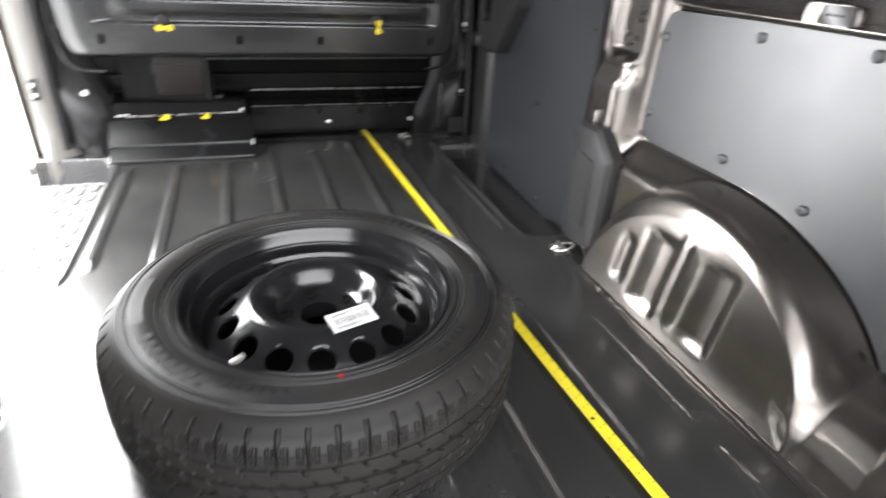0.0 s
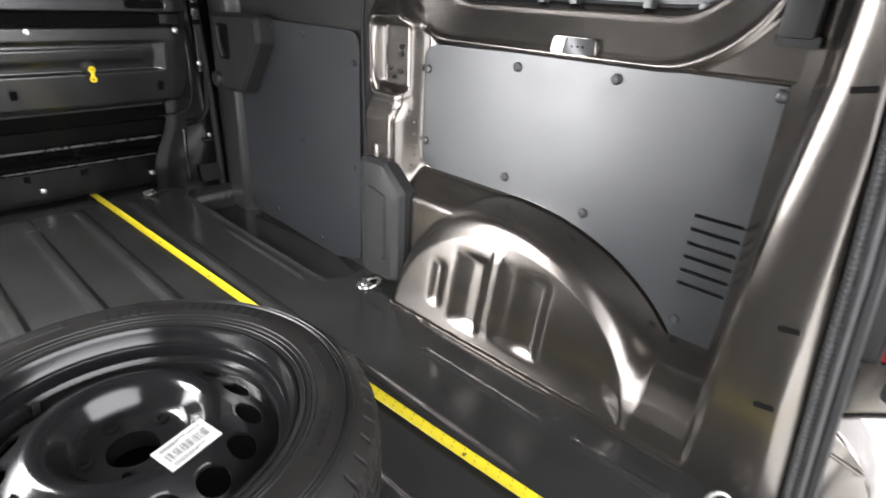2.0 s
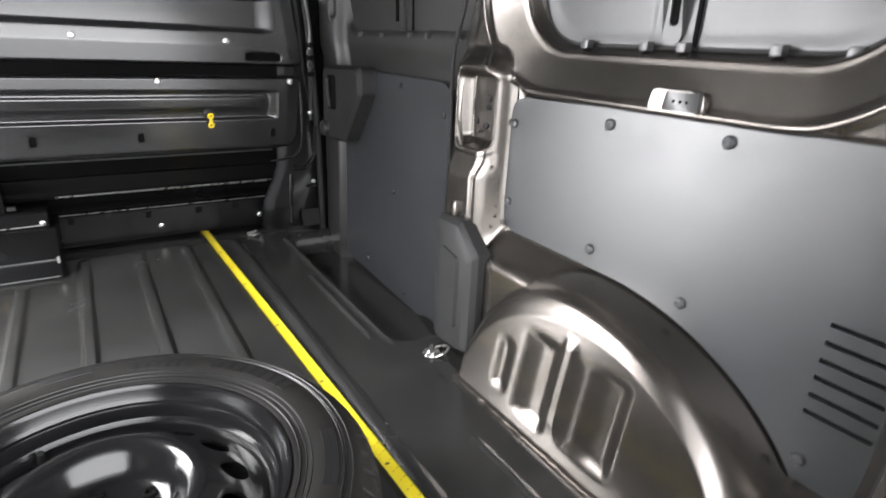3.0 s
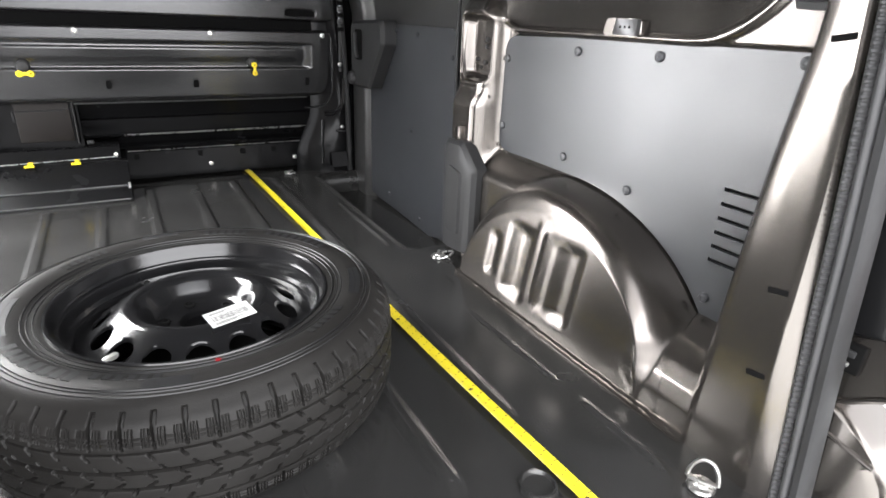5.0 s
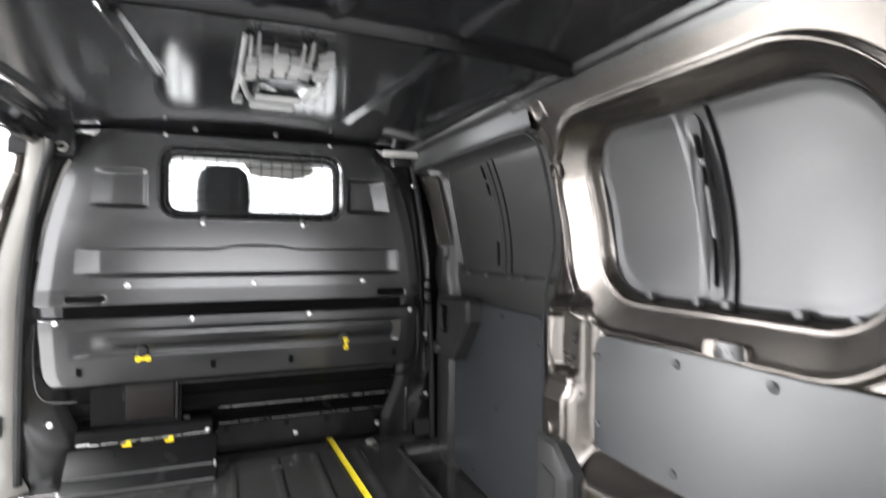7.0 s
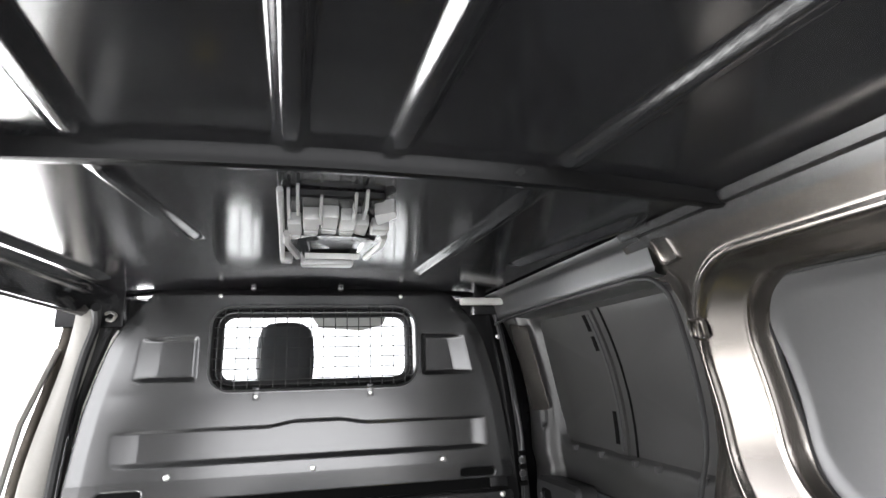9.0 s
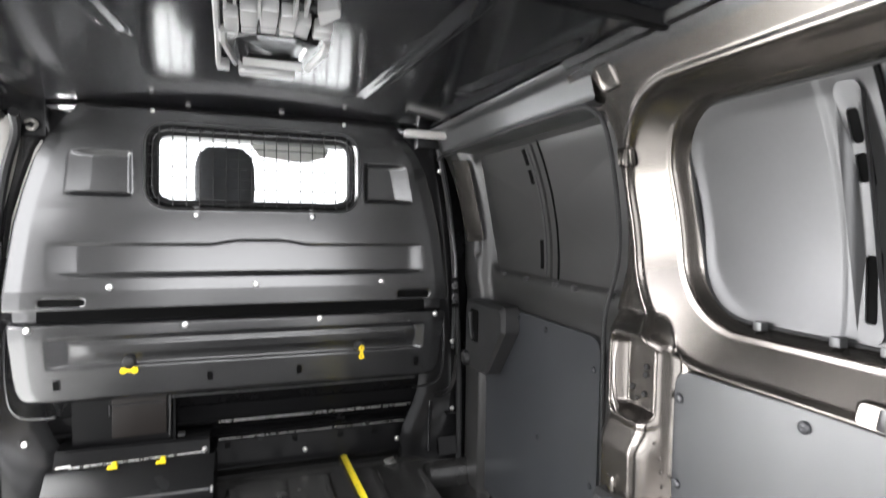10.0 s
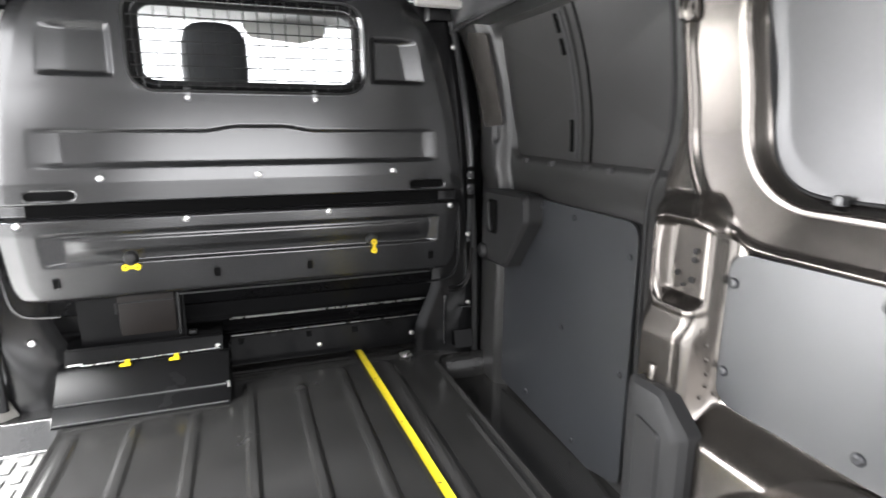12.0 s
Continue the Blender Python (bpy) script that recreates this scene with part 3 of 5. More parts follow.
# rubber seals round the doorway
seal_path = [(0.755, 1.158, -0.08), (0.752, 1.155, 0.15), (0.745, 1.15, 0.35), (0.742, 1.150, 0.52), (0.740, 1.150, 0.66), (0.738, 1.140, 0.73), (0.736, 1.102, 0.83), (0.728, 1.088, 0.92), (0.696, 1.071, 1.045), (0.662, 1.055, 1.125), (0.642, 1.062, 1.160), (0.630, 1.095, 1.177), (0.626, 1.20, 1.180), (0.626, 1.5, 1.180), (0.628, 1.9, 1.175), (0.63, 2.06, 1.165)]
ob = part("door_seal", tube(glide(seal_path), 0.0055, 8), RUBBER)
tagged(ob, "black rubber seal round the side doorway", "seal")
seal_path = [(0.735, 2.06, -0.05), (0.733, 2.06, 0.2), (0.722, 2.06, 0.5), (0.70, 2.06, 0.80), (0.675, 2.06, 1.0), (0.645, 2.06, 1.15), (0.62, 2.06, 1.24)]
tagged(part("door_seal", tube(glide(seal_path), 0.012, 8), RUBBER), "black rubber seal beside the bulkhead", "seal")

# ---------------------------------------------------------------- front pillars
def front_pillar_mesh():
    prof = [(0.82, 2.11), (0.76, 2.085), (0.735, 2.07), (0.712, 2.07), (0.70, 2.085), (0.64, 2.10), (0.60, 2.15)]
    loops = []
    for z in steps(-0.05, 1.26, 30):
        k = lerp_table(z, ((0.0, 0.0), (0.5, 0.015), (0.8, 0.04), (1.0, 0.065), (1.24, 0.11)))
        foot = 0.085 * (1 - smooth(z, 0.05, 0.30))
        loops.append([(x - k - foot * smooth(0.75 - x, 0.0, 0.06), y, z) for x, y in prof])
    return loft(loops, closed=False)


for name, flip in (("pillar_front_right", False), ("pillar_front_left", True)):
    bm = front_pillar_mesh()
    # right pillar takes the dimmed black, its shade put into the colour
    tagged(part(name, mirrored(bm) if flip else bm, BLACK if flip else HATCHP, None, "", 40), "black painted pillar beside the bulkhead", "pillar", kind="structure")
right_bracket = thing("pillar_bracket", (0.685, 2.055, 0.6), "pale slotted strip and black brackets on the pillar", "bracket")
strip_path = [(0.697, 2.046, 0.44), (0.699, 2.046, 0.628), (0.705, 2.046, 0.709), (0.703, 2.046, 0.789), (0.678, 2.046, 0.945), (0.640, 2.046, 1.130), (0.628, 2.046, 1.20)]
part("strip", tube(glide(strip_path), 0.006, 6), PALE, right_bracket)
for z in (0.70, 0.655, 0.60):
    part("clip", block((0.686, 2.034, z), (0.714, 2.045, z + 0.016), 0.003), VOID, right_bracket)
for z in (0.675, 0.63):
    part("tab", block((0.688, 2.036, z), (0.712, 2.044, z + 0.018), 0.003), PALE, right_bracket)
part("bolt", dome((0.694, 2.043, 0.47), (0, -1, 0), 0.009, 0.006), BOLT, right_bracket)
part("bolt", dome((0.634, 2.05, 1.12), (0, -1, 0), 0.009, 0.006), BOLT, right_bracket)
for d in (0.0, 0.016):
    part("curved_edge", tube(glide([(0.624, 2.058, 0.268 - d), (0.672, 2.054, 0.275 - d), (0.703 + d * 0.4, 2.052, 0.316 - d * 0.4), (0.710 + d * 0.5, 2.052, 0.414)]), 0.004, 6), RIM, right_bracket)
part("foot_crease", tube([(0.617, 2.070, 0.234), (0.612, 2.066, 0.15), (0.610, 2.060, 0.043)], 0.005, 6), RIM, right_bracket)
part("lower_bracket", block((0.671, 2.036, 0.184), (0.711, 2.060, 0.192), 0.002), RIM, right_bracket)
part("bracket_bolt", dome((0.698, 2.046, 0.205), (0, -1, 0), 0.008, 0.006), BOLT, right_bracket)
bm = loft([[(x, y, z) for y, z in ((2.030, 0.030), (2.052, 0.092), (2.075, 0.092), (2.075, 0.030))] for x in (0.645, 0.718)], cap=(True, True))
part("foot_plate", bm, HATCHP, right_bracket, "black foot plate")
bm = block((0.475, 1.95, 1.228), (0.635, 1.995, 1.252), 0.008)
tagged(part("grab_bar", bm, LIGHTTRIM), "short pale grey bar under the roof rail", "bar")

# ---------------------------------------------------------------- bulkhead
def half_width(z):
    return lerp_table(z, ((0.333, 0.60), (0.338, 0.640), (0.348, 0.666), (0.365, 0.683), (0.39, 0.693), (0.43, 0.697), (0.66, 0.705), (0.80, 0.690), (0.90, 0.677), (1.00, 0.655), (1.10, 0.626), (1.17, 0.592), (1.22, 0.555), (1.31, 0.48)))


WIN = (-0.355, 0.318, 0.957, 1.225, 0.075)


def bulk_y(x, z):
    y = lerp_table(z, ((0.33, 2.075), (0.345, 2.055), (0.40, 2.045), (0.55, 2.022), (0.592, 2.020), (0.598, 2.058), (0.635, 2.058), (0.642, 1.998), (0.70, 1.995), (0.95, 2.020), (1.272, 2.040), (1.278, 2.047), (1.31, 2.095)))
    hw = half_width(z)
    d = hw - abs(x - CX)
    y += 0.0085 * max(0.0, 1 - d / 0.055) + 0.03 * max(0.0, 1 - d / 0.012) + 0.012 * max(0.0, 1 - (z - 0.333) / 0.02)
    # upper pressed band
    top = 0.845 + 0.014 * (1 - smooth(abs(x + 0.01), 0.06, 0.17))
    y += 0.008 * min(1.0, max(0.0, (x + 0.62) / 0.080)) * smooth(0.575 - x, 0.0, 0.08) * smooth(z, 0.738, 0.754) * smooth(top - z, 0.0, 0.007)
    # lower pressed band
    y += 0.010 * min(1.0, max(0.0, (x + 0.635) / 0.058)) * smooth(0.58 - x, 0.0, 0.05) * smooth(z, 0.452, 0.460) * smooth(0.552 - z, 0.0, 0.008)
    y -= 0.006 * smooth(x, -0.585, -0.50) * smooth(0.55 - x, 0.0, 0.05) * smooth(z, 0.475, 0.500) * smooth(0.535 - z, 0.0, 0.01)
    # square pockets beside the window
    for x0, x1, s in ((-0.575, -0.392, -1), (0.342, 0.522, 1)):
        outer, inner = (x - x0 - 0.10 * max(0, z - 1.0), x1 - x) if s < 0 else (x1 - 0.18 * max(0, z - 1.0) - x, x - x0)
        y += 0.015 * min(1.0, max(0.0, outer / 0.062)) * smooth(inner, 0.0, 0.014) * smooth(z, 0.990, 1.002) * smooth(1.134 - z, 0.0, 0.018)
    # grab slots
    for x0, x1 in ((-0.642, -0.52), (0.462, 0.582)):
        y += 0.03 * smooth(-sd_rect(x, z, x0, x1, 0.652, 0.676, 0.012), 0.0, 0.005)
    return y


bulkhead = thing("bulkhead", (CX, 2.05, 0.33), "black pressed steel cab bulkhead with barred window", "bulkhead")
bm = sheet(lambda u, v: (CX + u * half_width(v), bulk_y(CX + u * half_width(v), v), v), steps(-1, 1, 300), steps(0.335, 1.312, 210),
           keep=lambda u, v: sd_rect(CX + u * half_width(v), v, *WIN) > 0.004)
ob = part("bulkhead_panel", bm, BLACK, bulkhead, "", 0)
ob.data.shade_smooth()
for x, z in ((-0.452, 0.711), (-0.025, 0.711), (0.401, 0.711), (-0.675, 0.582), (-0.243, 0.581), (0.187, 0.582), (0.615, 0.583)):
    part("bolt", dome((x, bulk_y(x, z) - 0.001, z), (0, -1, 0), 0.010, 0.007), BOLT, bulkhead)
for x in (-0.335, 0.27):
    part("bolt", dome((x, bulk_y(x, 1.265) - 0.001, 1.265), (0, -1, 0), 0.007, 0.006), BOLT, bulkhead)
for x in (-0.61, -0.17, 0.12, 0.55):
    bm = plate(rounded([(x - 0.007, 0.388), (x + 0.007, 0.388), (x + 0.007, 0.414), (x - 0.007, 0.414)], 0.005), lambda u, v, w: Vector((u, bulk_y(u, v) - 0.003 + w, v)), 0.006)
    part("slot", bm, VOID, bulkhead)
    part("slot_rim", tube([(a, bulk_y(a, b) - 0.003, b) for a, b in rounded([(x - 0.009, 0.386), (x + 0.009, 0.386), (x + 0.009, 0.416), (x - 0.009, 0.416)], 0.005)], 0.0022, 6, closed=True), RIM, bulkhead)

for s0 in (-1, 1):
    pts = [(CX + s0 * a, b, c) for a, b, c in ((0.712, 2.085, 0.575), (0.715, 2.083, 0.47), (0.712, 2.083, 0.39), (0.704, 2.085, 0.335), (0.682, 2.088, 0.302), (0.64, 2.09, 0.290), (0.585, 2.09, 0.288))]
    part("corner_bead", tube(glide(pts), 0.005, 6), BLACK, bulkhead, "rolled black bead round the foot corner")
# glint on the rolled black foot edge, put into a pale bar
part("foot_glint_bar", tube([(-0.29, 2.062, 0.334), (0.10, 2.060, 0.334), (0.55, 2.062, 0.336)], 0.003, 6), PALE, bulkhead, "thin pale bar standing in for the glint on the foot edge")
# black strip added in the groove to stand for its shade
part("fold_shade_strip", block((-0.66, 2.050, 0.600), (0.58, 2.056, 0.633)), VOID, bulkhead, "dark strip standing in for shade under the folded edge", 0)
# dark plates set inside the pressed slots in place of their shade
for x0, x1 in ((-0.640, -0.522), (0.464, 0.580)):
    bm = plate(rounded([(x0, 0.654), (x1, 0.654), (x1, 0.674), (x0, 0.674)], 0.009), lambda u, v, w: Vector((u, bulk_y(u, 0.69) + 0.006 + w, v)), 0.004)
    part("grab_slot_shade", bm, VOID, bulkhead)

# window: rim, glass, wire guard
def win_loop(grow, y, n=10):
    x0, x1, z0, z1, r = WIN
    pts = rounded([(x0 - grow, z0 - grow), (x1 + grow, z0 - grow), (x1 + grow, z1 + grow), (x0 - grow, z1 + grow)], max(0.02, r + grow), n)
    return [(u, y - 0.0175 + (v - 1.1) * 0.061, v) for u, v in pts]


bm = loft([win_loop(0.014, 2.049), win_loop(0.011, 2.0445), win_loop(0.006, 2.0445), win_loop(0.001, 2.052), win_loop(-0.006, 2.064), win_loop(-0.010, 2.074), win_loop(-0.013, 2.076), win_loop(-0.016, 2.076)])
part("window_funnel", bm, BLACK, bulkhead, "black pressed window surround", 35)
bm = loft([win_loop(-0.014, 2.080), win_loop(-0.016, 2.072), win_loop(-0.021, 2.070), win_loop(-0.026, 2.074), win_loop(-0.030, 2.082), win_loop(-0.030, 2.098)])
window = part("window_rim", bm, RUBBER, bulkhead, "black rubber window rim", 50)
x0, x1, z0, z1, _ = WIN
g = win_loop(-0.026, 2.086)
bm = bmesh.new()
bm.faces.new([bm.verts.new(p) for p in g])
pane_ob = part("glass", bm, GLASS, bulkhead, "clear window glass", 0)
pane_ob.visible_shadow = False


def guard_point(x, z):
    return (x, 2.0185 + (z - 1.1) * 0.061, z)


grille = part("wire_rim", tube([(p[0], p[1], p[2]) for p in win_loop(0.002, 2.036)], 0.0035, 6, closed=True), WIRE, bulkhead, "black wire guard over the window")
for i in range(1, 17):
    x = x0 + (x1 - x0) * i / 17
    part("wire", tube([guard_point(x, z0 + 0.008), guard_point(x, z1 - 0.008)], 0.0019, 5), WIRE, grille)
for i in range(1, 8):
    z = z0 + (z1 - z0) * i / 8
    part("wire", tube([guard_point(x0 + 0.01, z), guard_point(x1 - 0.01, z)], 0.0019, 5), WIRE, grille)
for x in (-0.208, 0.159):
    part("tab", block((x - 0.011, 2.008, 0.924), (x + 0.011, 2.015, 0.966), 0.002), BLACK, grille)
    part("tab_bolt", dome((x, 2.008, 0.937), (0, -1, 0), 0.007, 0.005), BOLT, grille)

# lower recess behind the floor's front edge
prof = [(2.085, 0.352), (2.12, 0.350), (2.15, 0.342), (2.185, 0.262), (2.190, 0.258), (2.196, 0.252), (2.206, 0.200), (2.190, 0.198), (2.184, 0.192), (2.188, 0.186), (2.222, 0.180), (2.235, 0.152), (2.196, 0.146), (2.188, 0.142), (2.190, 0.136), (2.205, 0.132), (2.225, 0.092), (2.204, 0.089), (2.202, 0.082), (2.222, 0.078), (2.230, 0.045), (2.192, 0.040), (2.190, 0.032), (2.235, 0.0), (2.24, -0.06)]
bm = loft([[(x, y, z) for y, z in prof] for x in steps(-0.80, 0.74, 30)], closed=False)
# dimmed black here too: the recess is darkened by colour
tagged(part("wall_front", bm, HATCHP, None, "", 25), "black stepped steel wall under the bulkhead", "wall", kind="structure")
# glints along the wall's black folds, drawn as pale tubes
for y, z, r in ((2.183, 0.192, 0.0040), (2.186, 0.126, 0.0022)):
    tagged(part("trim", tube([(-0.15, y, z), (0.2, y - 0.001, z), (0.57, y, z)], r, 6), ZINC), "thin pale bar standing in for a glint on a fold of the lower wall", "trim", kind="structure")
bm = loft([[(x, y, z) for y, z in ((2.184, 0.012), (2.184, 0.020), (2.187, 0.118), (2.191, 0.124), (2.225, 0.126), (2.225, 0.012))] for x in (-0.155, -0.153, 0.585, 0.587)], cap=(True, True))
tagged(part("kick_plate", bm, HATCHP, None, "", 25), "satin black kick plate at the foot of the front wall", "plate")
for x, z, w in ((0.118, 0.10, 0.009), (0.29, 0.097, 0.011), (0.425, 0.098, 0.011), (0.56, 0.102, 0.008), (-0.12, 0.102, 0.009)):
    y = 2.184 + (z - 0.02) * 0.03
    bm = block((x - w, y - 0.003, z - 0.011), (x + w, y + 0.012, z + 0.011), 0.001)
    tagged(part("punched_hole", bm, VOID), "dark punched hole in the lower wall", "hole")
for x in (0.155, 0.515):
    tagged(part("wall_bolt", dome((x, 2.184, 0.055), (0, -1, 0), 0.010, 0.008), BOLT), "pale zinc bolt on the lower wall", "bolt")


# yellow clips on the bulkhead
def bulk_clip(x, z, upright):
    t = thing("lashing_clip", (x, 1.99, z), "small yellow plastic clip with a dark knob", "clip", "yellow clips on the bulkhead")
    part("knob", dome((x - 0.004, bulk_y(x, z + 0.02) - 0.001, z + 0.022), (0, -1, 0), 0.020, 0.016), PLASTIC, t)
    dx, dz = (0.0, 0.015) if upright else (0.016, 0.0)
    yy = bulk_y(x, z) - 0.022
    bm = bmesh.new()
    for s in (-1, 1):
        ring = [(x + s * dx + 0.0065 * math.cos(a), yy, z + s * dz + 0.0065 * math.sin(a)) for a in [k * math.tau / 16 for k in range(16)]]
        tube(ring, 0.0042, 6, bm, closed=True)
    block((x - dx * 0.7 - 0.005 * (dx == 0), yy - 0.003, z - dz * 0.7 - 0.005 * (dz == 0)), (x + dx * 0.7 + 0.005 * (dx == 0), yy + 0.003, z + dz * 0.7 + 0.005 * (dz == 0)), 0.001, bm)
    part("clip_body", bm, YELLOW, t)
    part("stem", tube([(x, yy, z), (x, yy + 0.03, z + 0.012)], 0.004, 6), PLASTIC, t)


bulk_clip(-0.405, 0.442, False)
bulk_clip(0.336, 0.454, True)

# ---------------------------------------------------------------- load-through hatch at the foot of the bulkhead
hatch = thing("load_hatch", (-0.40, 2.0, 0.0), "black steel load-through hatch box with yellow latches", "hatch")
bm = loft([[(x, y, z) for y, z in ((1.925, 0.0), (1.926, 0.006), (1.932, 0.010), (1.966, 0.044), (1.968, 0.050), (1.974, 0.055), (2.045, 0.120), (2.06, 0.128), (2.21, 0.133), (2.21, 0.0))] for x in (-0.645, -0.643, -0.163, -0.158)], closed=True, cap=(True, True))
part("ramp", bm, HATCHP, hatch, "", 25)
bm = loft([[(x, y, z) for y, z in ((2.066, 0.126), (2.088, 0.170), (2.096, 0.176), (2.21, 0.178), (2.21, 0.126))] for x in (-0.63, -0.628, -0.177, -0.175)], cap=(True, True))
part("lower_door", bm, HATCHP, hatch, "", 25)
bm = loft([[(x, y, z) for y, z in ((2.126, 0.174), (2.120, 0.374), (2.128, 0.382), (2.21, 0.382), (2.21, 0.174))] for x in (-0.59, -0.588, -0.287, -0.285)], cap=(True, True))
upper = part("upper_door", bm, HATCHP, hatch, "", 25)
part("handle_pocket", block((-0.475, 2.112, 0.195), (-0.31, 2.13, 0.362), 0.006), BROWN, upper, "dark brown handle pocket")
part("handle_bar", tube([(-0.47, 2.110, 0.305), (-0.315, 2.110, 0.307)], 0.003, 6), PLASTIC, upper)
part("hinge_pin", tube([(-0.48, 2.116, 0.27), (-0.48, 2.116, 0.305)], 0.004, 6), PLASTIC, upper)
part("hinge_pin", tube([(-0.303, 2.116, 0.28), (-0.303, 2.116, 0.32)], 0.004, 6), PLASTIC, upper)
part("catch", block((-0.276, 2.10, 0.181), (-0.254, 2.12, 0.194), 0.003), PLASTIC, upper)
part("frame_edge", tube(glide([(-0.300, 2.112, 0.185), (-0.298, 2.112, 0.30), (-0.302, 2.112, 0.355), (-0.33, 2.112, 0.372), (-0.47, 2.112, 0.374)]), 0.006, 8), HATCHP, upper)
part("edge_rod", tube([(-0.585, 2.06, 0.131), (-0.185, 2.06, 0.138)], 0.002, 6), BOLT, hatch)
# highlights of the ramp's folded black edges, put into two pale bars
part("edge_glint_bar", tube([(-0.64, 1.927, 0.008), (-0.165, 1.927, 0.008)], 0.0030, 8), PALE, hatch)
part("edge_glint_bar", tube([(-0.64, 1.968, 0.050), (-0.165, 1.968, 0.050)], 0.0030, 8), PALE, hatch)
part("pin", tube([(-0.62, 2.06, 0.135), (-0.58, 2.06, 0.137)], 0.0035, 6), BOLT, hatch)
part("front_bolt", dome((-0.19, 2.06, 0.145), (0, -1, 0), 0.009, 0.007), BOLT, hatch)
part("foot_bolt", tube([(-0.162, 1.962, 0.04), (-0.162, 1.962, 0.06)], 0.004, 6), BOLT, hatch)
for x in (-0.46, -0.32):
    bm = block((x - 0.015, 2.036, 0.122), (x + 0.015, 2.052, 0.129), 0.002)
    block((x - 0.002, 2.040, 0.126), (x + 0.012, 2.058, 0.138), 0.002, bm)
    part("latch", bm, YELLOW, hatch, "yellow plastic latch")

# ---------------------------------------------------------------- grey board on the right side
board = thing("side_board", (0.78, 0.45, 0.15), "dark grey textured trim board bolted to the body side", "board")
outline = [(0.952, 0.634), (0.14, 0.650), (0.14, 0.150), (0.205, 0.150)]
outline += [(0.642 + 0.456 * math.cos(a), 0.333 * math.sin(a)) for a in steps(math.pi - 0.48, math.pi / 2 + 0.05, 24)]
outline += [(0.70, 0.333), (0.80, 0.334), (0.952, 0.334)]
board_out = rounded(outline, [0.045] + [0.0] * (len(outline) - 2) + [0.045])
slits = []
for k in range(6):
    z = 0.407 - k * 0.0272
    slits.append([(0.165, z - 0.0035), (0.250, z - 0.0035), (0.250, z + 0.0035), (0.165, z + 0.0035)])
bm = plate(board_out, lambda u, v, w: Vector((0.773 + w, u, v)), 0.007, slits)
part("board_sheet", bm, BOARD, board, "", 30)
# added black plate so the slits are dark; it stands for shade
part("slit_shade_plate", block((0.7802, 0.158, 0.262), (0.7835, 0.257, 0.416)), VOID, board, "dark plate standing in for shade behind the vent slits", 0)
for y, z in ((0.672, 0.612), (0.444, 0.617), (0.167, 0.628), (0.678, 0.370), (0.468, 0.344), (0.938, 0.401), (0.938, 0.577), (0.238, 0.194)):
    part("bolt", dome((0.7725, y, z), (-1, 0, 0), 0.0105, 0.007, 14, slot=0.06), DARKBOLT, board)

# blank window panel in the recess
gap_line = [(0.834 - lean(v), u, v) for u, v in rounded([(0.258, 0.745), (0.945, 0.745), (0.945, 1.148), (0.258, 1.148)], [0.12, 0.13, 0.11, 0.16], 10)]
tagged(part("panel_seal", tube(gap_line, 0.0035, 6, closed=True), RUBBER), "thin black rubber seal round the blank panel", "seal")
blank = thing("window_blank", (0.83, 0.6, 0.74), "grey metal blanking panel in the side window recess", "panel")


def blank_x(y, z):
    """The panel, a little dished, with a shallow step along the divider."""
    return 0.836 - lean(z) + 0.003 * smooth(-sd_rect(y, z, *BLANK), 0.0, 0.03) - 0.002 * smooth(y, 0.66, 0.668)


bm = sheet(lambda u, v: (blank_x(u, v), u, v), steps(0.250, 0.953, 150), steps(0.737, 1.156, 60), keep=lambda u, v: sd_rect(u, v, *BLANK) < 0.006)
part("sheet", bm, PALE, blank, "", 30)


def slotted(y0, y1, z0, z1, r, x0, lean_k, holes):
    """A pressed strip with a rounded outline and slots through it."""
    bm = plate(rounded([(y0, z0), (y1, z0), (y1, z1), (y0, z1)], r, 4), lambda u, v, w: Vector((x0 - lean(v) * lean_k + w, u, v)), 0.008,
               [rounded([(a, c), (b, c), (b, d), (a, d)], (b - a) * 0.45, 4) for a, b, c, d in holes])
    return bm


strip = part("strip", slotted(0.602, 0.640, 0.752, 1.135, 0.015, 0.832, 1.0, ((0.612, 0.630, 0.780, 0.885), (0.612, 0.630, 0.992, 1.035), (0.612, 0.630, 1.048, 1.098))), PALE, blank, "vertical metal strip with slots", 30)
for z0, z1 in ((0.776, 0.889), (0.988, 1.102)):
    part("slot", upright(0.609, 0.633, z0, z1, 0.8358, 0.002, 1.0, 6), VOID, strip)
part("gap", upright(0.573, 0.580, 0.744, 1.145, 0.8325, 0.004, 1.0, 14), VOID, blank)
for y in (0.33, 0.43, 0.585, 0.66, 0.80):
    part("tab", block((0.812, y - 0.009, 0.739), (0.830, y + 0.009, 0.755), 0.002), PALE, blank)

latch_tab = thing("latch_tab", (0.76, 0.535, 0.66), "dark painted latch block with a pale plate on the window ledge", "latch")
bm = loft([[(x, y, z) for y, z in rounded([(0.488 - g, 0.650), (0.596 + g, 0.650), (0.588 + g, 0.683), (0.494 - g, 0.683)], 0.010)] for x, g in ((0.785, 0.004), (0.762, 0.0), (0.755, -0.008))], cap=(False, True))
part("latch_body", bm, PAINT, latch_tab)
bm = loft([[(x + 0.10 * (z - 0.65), y, z) for y, z in rounded([(0.492 - g, 0.652), (0.556 + g, 0.652), (0.553 + g, 0.682), (0.495 - g, 0.682)], 0.004)] for x, g in ((0.757, 0.002), (0.750, 0.0), (0.7485, -0.003))], cap=(False, True))
face = part("latch_plate", bm, PALE, latch_tab, "pale painted plate")
